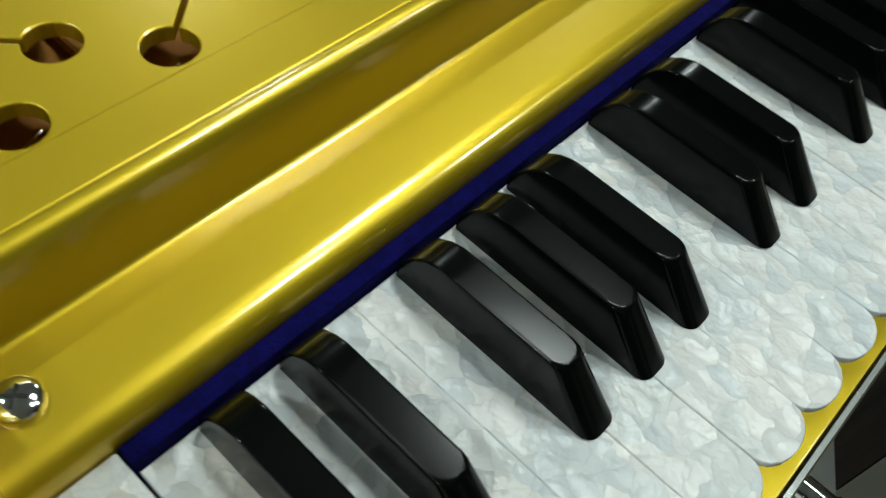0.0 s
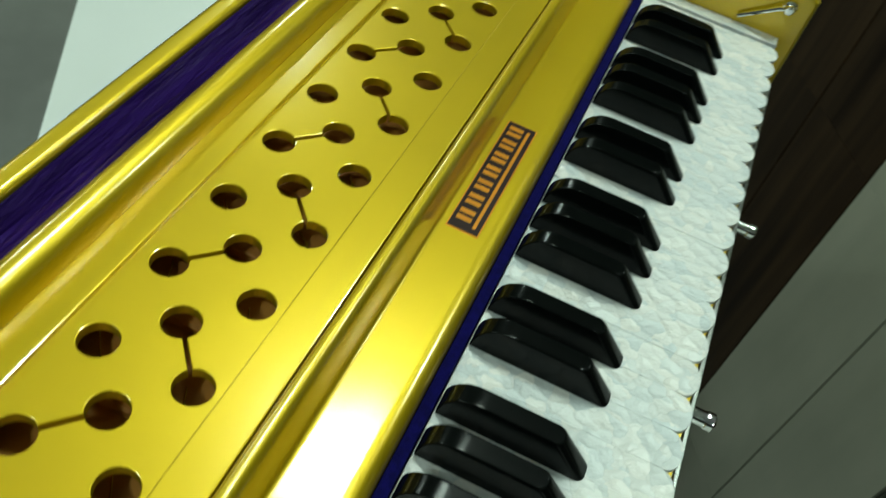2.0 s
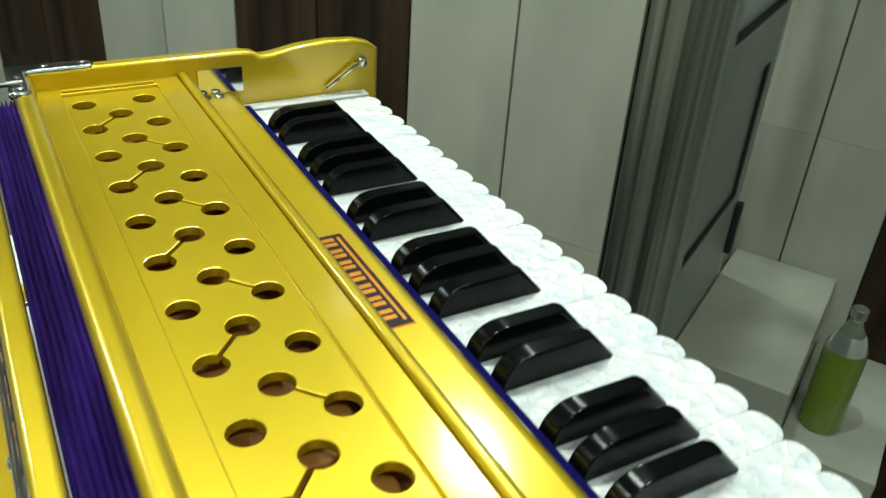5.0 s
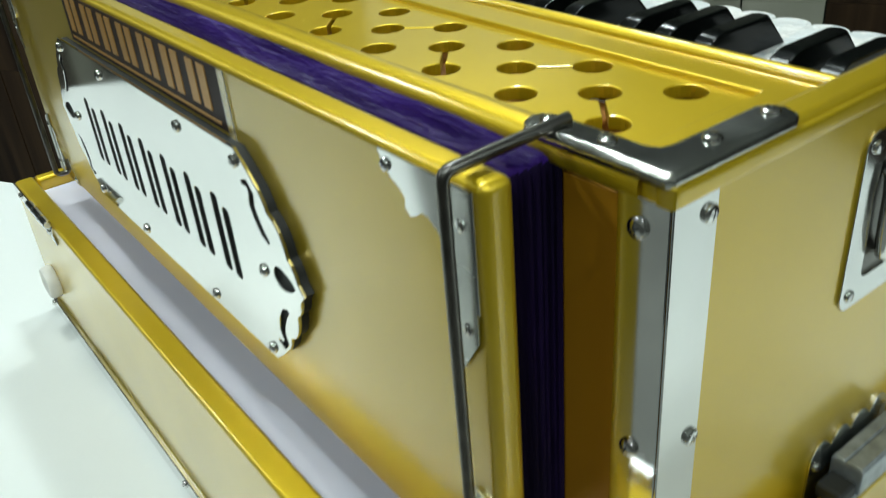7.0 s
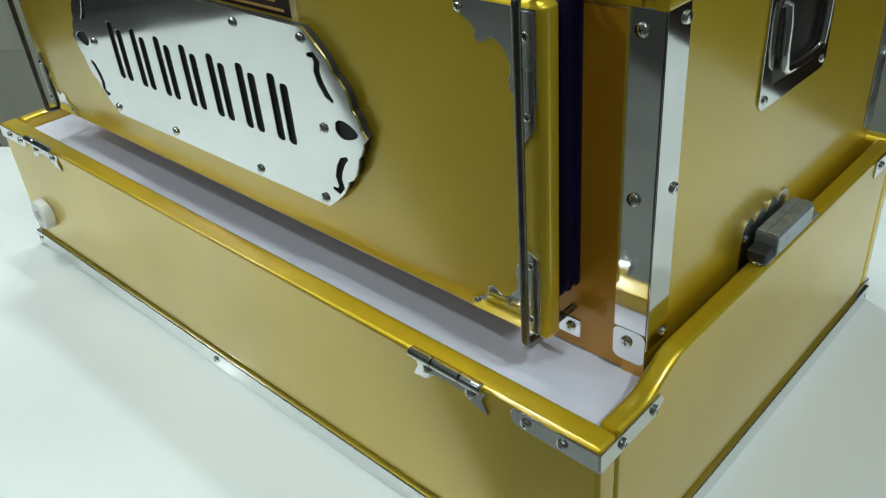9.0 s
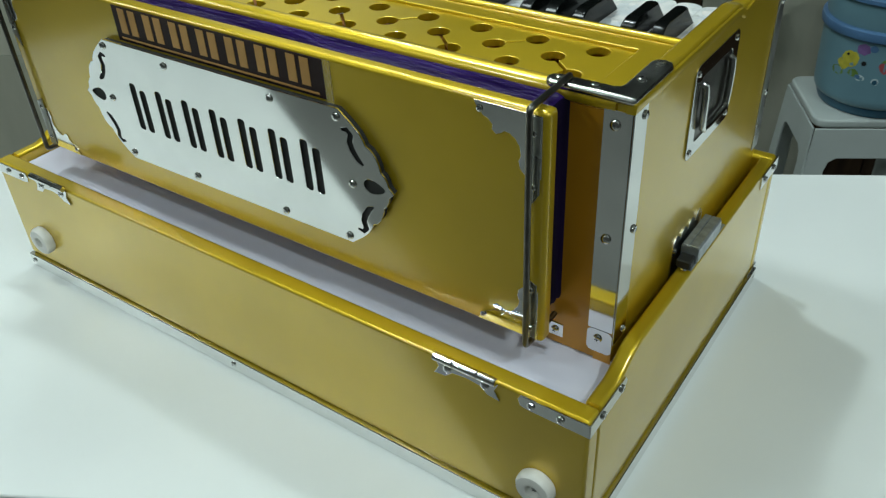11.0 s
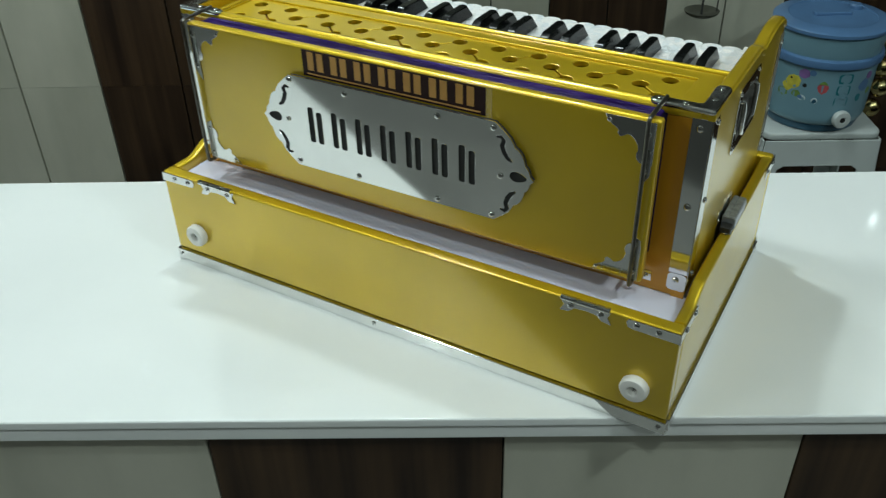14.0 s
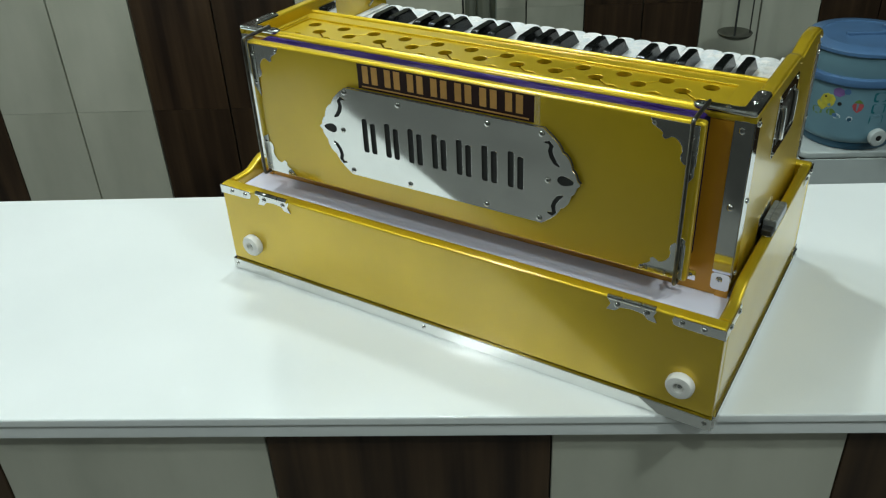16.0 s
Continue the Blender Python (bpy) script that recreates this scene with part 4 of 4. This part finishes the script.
screw((-0.006, 0.2335, 0.1440), "z", 0.0026, latch, 10)
screw((-0.006, 0.1645, 0.1440), "z", 0.0026, latch, 70)
screw((lx + 0.0006, 0.1690, 0.1540), "x", 0.0022, harmonium, 20)

# ---- things behind the counter ----
def stool(u, v, top):
    base = empty("plastic_stool", room(u, v, FLOOR), "white plastic stool carrying a water cooler", "stool", turn=ROOM)
    m = TURN @ pose(u, v, 0)
    half_u, half_v = 0.150, 0.118
    part("seat", extruded(rect(-half_u, half_u, -half_v, half_v, 0.028), top - 0.020, top, "z", 0.006, 3), STOOL_PLASTIC, base, "", m)
    h = top - 0.020 - FLOOR
    for ang, w, off in ((0, half_u, -half_v), (180, half_u, -half_v), (90, half_v, -half_u), (270, half_v, -half_u)):
        cut = w - 0.040
        arch = [(cut + 0.006, 0.0), (cut, h * 0.80), (cut - 0.006, h * 0.845), (cut - 0.022, h * 0.865)]
        loop = [(-w - 0.030, 0.0)] + [(-a, z) for a, z in arch] + arch[::-1] + [(w + 0.030, 0.0), (w - 0.004, h), (4e-3 - w, h)]
        slope = math.degrees(math.atan(0.026 / h))
        part("leg_wall", extruded(loop, -0.002, 0.003, "y", 0.0008, 1), STOOL_PLASTIC, base, "",
             m @ Matrix.Rotation(radians(ang), 4, "Z") @ Matrix.Translation((0, off - 0.026, FLOOR)) @ Matrix.Rotation(radians(-slope), 4, "X"))


def cooler(u, v, z):
    base = empty("water_cooler", room(u, v, z), "blue plastic insulated water cooler with a tap and printed shapes", "water cooler", turn=ROOM)
    m = TURN @ pose(u, v, z) @ Matrix.Scale(0.88, 4)
    part("foot_ring", lathe([(0, 0), (0.122, 0), (0.129, 0.003), (0.134, 0.016), (0.134, 0.026), (0, 0.026)], 48), COOLER_BASE, base, "", m)
    body = part("body", lathe([(0, 0.0262), (0.134, 0.0262), (0.1400, 0.030), (0.1440, 0.038), (0.1455, 0.050), (0.150, 0.20), (0, 0.20)], 64), COOLER_BLUE, base, "", m)
    part("rim_band", lathe([(0, 0.2002), (0.152, 0.2002), (0.158, 0.204), (0.160, 0.214), (0.158, 0.224), (0.153, 0.228), (0, 0.228)], 64), COOLER_LID, base, "", m)
    part("collar", lathe([(0, 0.2282), (0.149, 0.2282), (0.152, 0.25), (0.153, 0.285), (0.150, 0.289), (0, 0.289)], 64), COOLER_BLUE, base, "", m)
    lid = part("lid", lathe([(0, 0.2892), (0.155, 0.2892), (0.160, 0.292), (0.160, 0.301), (0.154, 0.307), (0.120, 0.311), (0.116, 0.308), (0.06, 0.308), (0, 0.310)], 64), COOLER_LID, base, "", m)
    part("lid_grip", extruded(rect(-0.055, 0.055, -0.012, 0.012, 0.010), 0.308, 0.318, "z", 0.003, 2), COOLER_LID, lid, "", m)
    part("lid_spout", lathe([(0, 0.308), (0.018, 0.308), (0.018, 0.318), (0.014, 0.322), (0, 0.322)], 20), COOLER_LID, lid, "", m @ pose(0.085, 0.05, 0))
    out = m @ Matrix.Rotation(radians(-90 + 8), 4, "Z") @ Matrix.Translation((0.143, 0, 0.058)) @ Matrix.Rotation(radians(90), 4, "Y")
    tap = part("tap", lathe([(0, 0), (0.016, 0), (0.016, 0.010), (0.0235, 0.012), (0.0255, 0.016), (0.0255, 0.026), (0.023, 0.030), (0.010, 0.031), (0.008, 0.028), (0, 0.028)], 28), STOOL_PLASTIC, base, "white round tap", out)
    part("tap_eye", lathe([(0, 0.0282), (0.0075, 0.0282), (0.0075, 0.0300), (0, 0.0305)], 16), DARK, tap, "", out)

    def wrap(loop, a0, z0, mat, lift=0.0008):
        """A printed shape bent round the body."""
        bm = bmesh.new()
        front, back = [], []
        for a, b in loop:
            ang = radians(-97 + a0) + a / 0.148
            r = 0.1435 + (z0 + b - 0.03) * 0.0065 / 0.17
            front.append(bm.verts.new(((r + lift) * math.cos(ang), (r + lift) * math.sin(ang), z0 + b)))
            back.append(bm.verts.new(((r - 0.001) * math.cos(ang), (r - 0.001) * math.sin(ang), z0 + b)))
        bm.faces.new(front)
        for k in range(len(loop)):
            q = (k + 1) % len(loop)
            bm.faces.new((front[k], front[q], back[q], back[k]))
        part("print", bm, mat, body, "", m, 0)

    def blob(r, n, seed, wide=1.0):
        g = random.Random(seed)
        return [(wide * r * g.uniform(0.86, 1.10) * math.cos(2 * math.pi * k / n), r * g.uniform(0.86, 1.10) * math.sin(2 * math.pi * k / n)) for k in range(n)]

    wrap(blob(0.022, 18, 1), -41, 0.150, YELLOW)
    wrap(blob(0.016, 16, 2), -47, 0.134, YELLOW)
    wrap(blob(0.013, 14, 3, 1.3), -52, 0.112, GREEN_PRINT)
    wrap(blob(0.010, 14, 4, 1.4), -36, 0.117, GREEN_PRINT)
    wrap(blob(0.0145, 16, 5, 1.1), -31, 0.180, VIOLET, 0.0012)
    wrap(blob(0.009, 12, 6), -22, 0.186, COOLER_LID, 0.0014)
    wrap(circle(0, 0, 0.0032, 10), -44, 0.160, DARK, 0.0016)
    wrap(circle(0, 0, 0.0060, 12), -28, 0.146, DARK, 0.0016)
    wrap([(0.0, -0.017), (0.010, -0.010), (0.0155, 0.002), (0.013, 0.010), (0.0, 0.012), (-0.013, 0.010), (-0.0155, 0.002), (-0.010, -0.010)], -9, 0.143, RED)
    wrap([(-0.012, -0.003), (0.012, -0.003), (0.007, 0.004), (0.0, 0.008), (-0.007, 0.004)], -9, 0.158, GREEN_PRINT, 0.0012)
    wrap(blob(0.008, 12, 7, 1.5), -29, 0.108, WHITE_PRINT)
    wrap(blob(0.006, 10, 8, 1.2), -31, 0.110, COOLER_LID, 0.0014)
    wrap(blob(0.009, 12, 9), -15, 0.105, WHITE_PRINT)
    wrap(blob(0.0065, 10, 10), -15, 0.103, COOLER_BASE, 0.0014)
    wrap(rect(-0.085, 0.060, -0.0012, 0.0012), 0, 0.090, WHITE_PRINT)
    wrap(blob(0.019, 16, 11), 39, 0.146, COOLER_LID)
    wrap(blob(0.012, 14, 12), 44, 0.174, VIOLET, 0.0012)
    wrap(blob(0.012, 14, 13, 0.8), 34, 0.112, TEAL, 0.0012)
    wrap(blob(0.010, 12, 14), 50, 0.124, GREEN_PRINT, 0.0012)
    ring_out, ring_in = rect(-0.0200, 0.0200, -0.0145, 0.0145, 0.007), rect(-0.0145, 0.0145, -0.0085, 0.0085, 0.004)
    for zz in (0.104, 0.139, 0.174):
        wrap(ring_out, 13, zz, TEAL, 0.0008)
        wrap(ring_in, 13, zz, COOLER_BLUE, 0.0014)
    wrap(rect(-0.0105, 0.0105, 0.0090, 0.0160), 13, 0.104, COOLER_BLUE, 0.0018)


STOOL_U, STOOL_V, STOOL_TOP = 0.740, 1.495, -0.366
stool(STOOL_U, STOOL_V, STOOL_TOP)
cooler(STOOL_U, STOOL_V, STOOL_TOP)


def bottle(u, v, z):
    base = empty("bottle", room(u, v, z), "clear plastic bottle half filled with green liquid", "bottle")
    m = TURN @ pose(u, v, z)
    part("body", lathe([(0, 0), (0.034, 0), (0.038, 0.006), (0.038, 0.120), (0.0365, 0.124), (0.038, 0.128), (0.038, 0.165), (0.0365, 0.180), (0, 0.180)], 32), GREEN_LIQUID, base, "thin clear wall with green liquid behind", m)
    part("shoulder", lathe([(0, 0.1802), (0.0364, 0.1802), (0.028, 0.205), (0.016, 0.225), (0.0125, 0.235), (0.0125, 0.246), (0, 0.246)], 32), BOTTLE_PLASTIC, base, "", m)
    part("cap", lathe([(0, 0.2462), (0.0140, 0.2462), (0.0140, 0.262), (0.0125, 0.264), (0, 0.264)], 24), CAP_METAL, base, "", m)


bottle(0.072, 1.470, -0.520)


def hanging_pan(u, v, z):
    base = empty("hanging_pan", room(u, v, z), "dark tarnished metal pan hanging on cords", "pan")
    m = TURN @ pose(u, v, z)
    part("dish", lathe([(0, 0), (0.03, 0.001), (0.043, 0.008), (0.047, 0.015), (0.044, 0.015), (0.028, 0.006), (0, 0.004)], 32), PAN_METAL, base, "", m)
    part("cord", tube([(0.0, 0, 0.003), (0.001, 0, 0.9), (0, 0, CEIL - z)], 0.003, 8), CORD, base, "", m)
    part("cord", tube([(0.040, 0, 0.012), (0.039, 0, 0.9), (0.04, 0, CEIL - z)], 0.002, 8), CORD, base, "", m)


hanging_pan(0.460, 1.66, -0.150)


def bells(u, v, z, n):
    base = empty("bell_string", room(u, v, z), "string of shiny brass bells hanging behind the counter", "bells")
    m = TURN @ pose(u, v, z)
    part("cord", tube([(0, 0, 0), (0, 0, CEIL - z)], 0.002, 8), CORD, base, "", m)
    for k in range(n):
        bm = lathe([(0, -0.018), (0.010, -0.0155), (0.0165, -0.008), (0.0185, 0.0), (0.0165, 0.008), (0.010, 0.0155), (0.003, 0.018), (0, 0.019)], 20)
        part("bell", bm, BRASS, base, "", m @ pose(0.008 * (k % 2), -0.02, k * 0.060) @ Matrix.Scale(1.45, 4))


bells(0.955, 1.62, -0.40, 14)

# planks of the walls
dark_a = lambda k: k % 4 in (0, 1)
clad(wall_a, -3.626, A_END, WALL_A, A_PITCH, A_END - A_PITCH * 4, dark_a, -0.058, 0.60)
dark_b = lambda k: k in (1, 2) or k > 4
clad(wall_b, -0.60, 3.0, WALL_B, B_PITCH, B_START, dark_b, -0.075, 0.60)
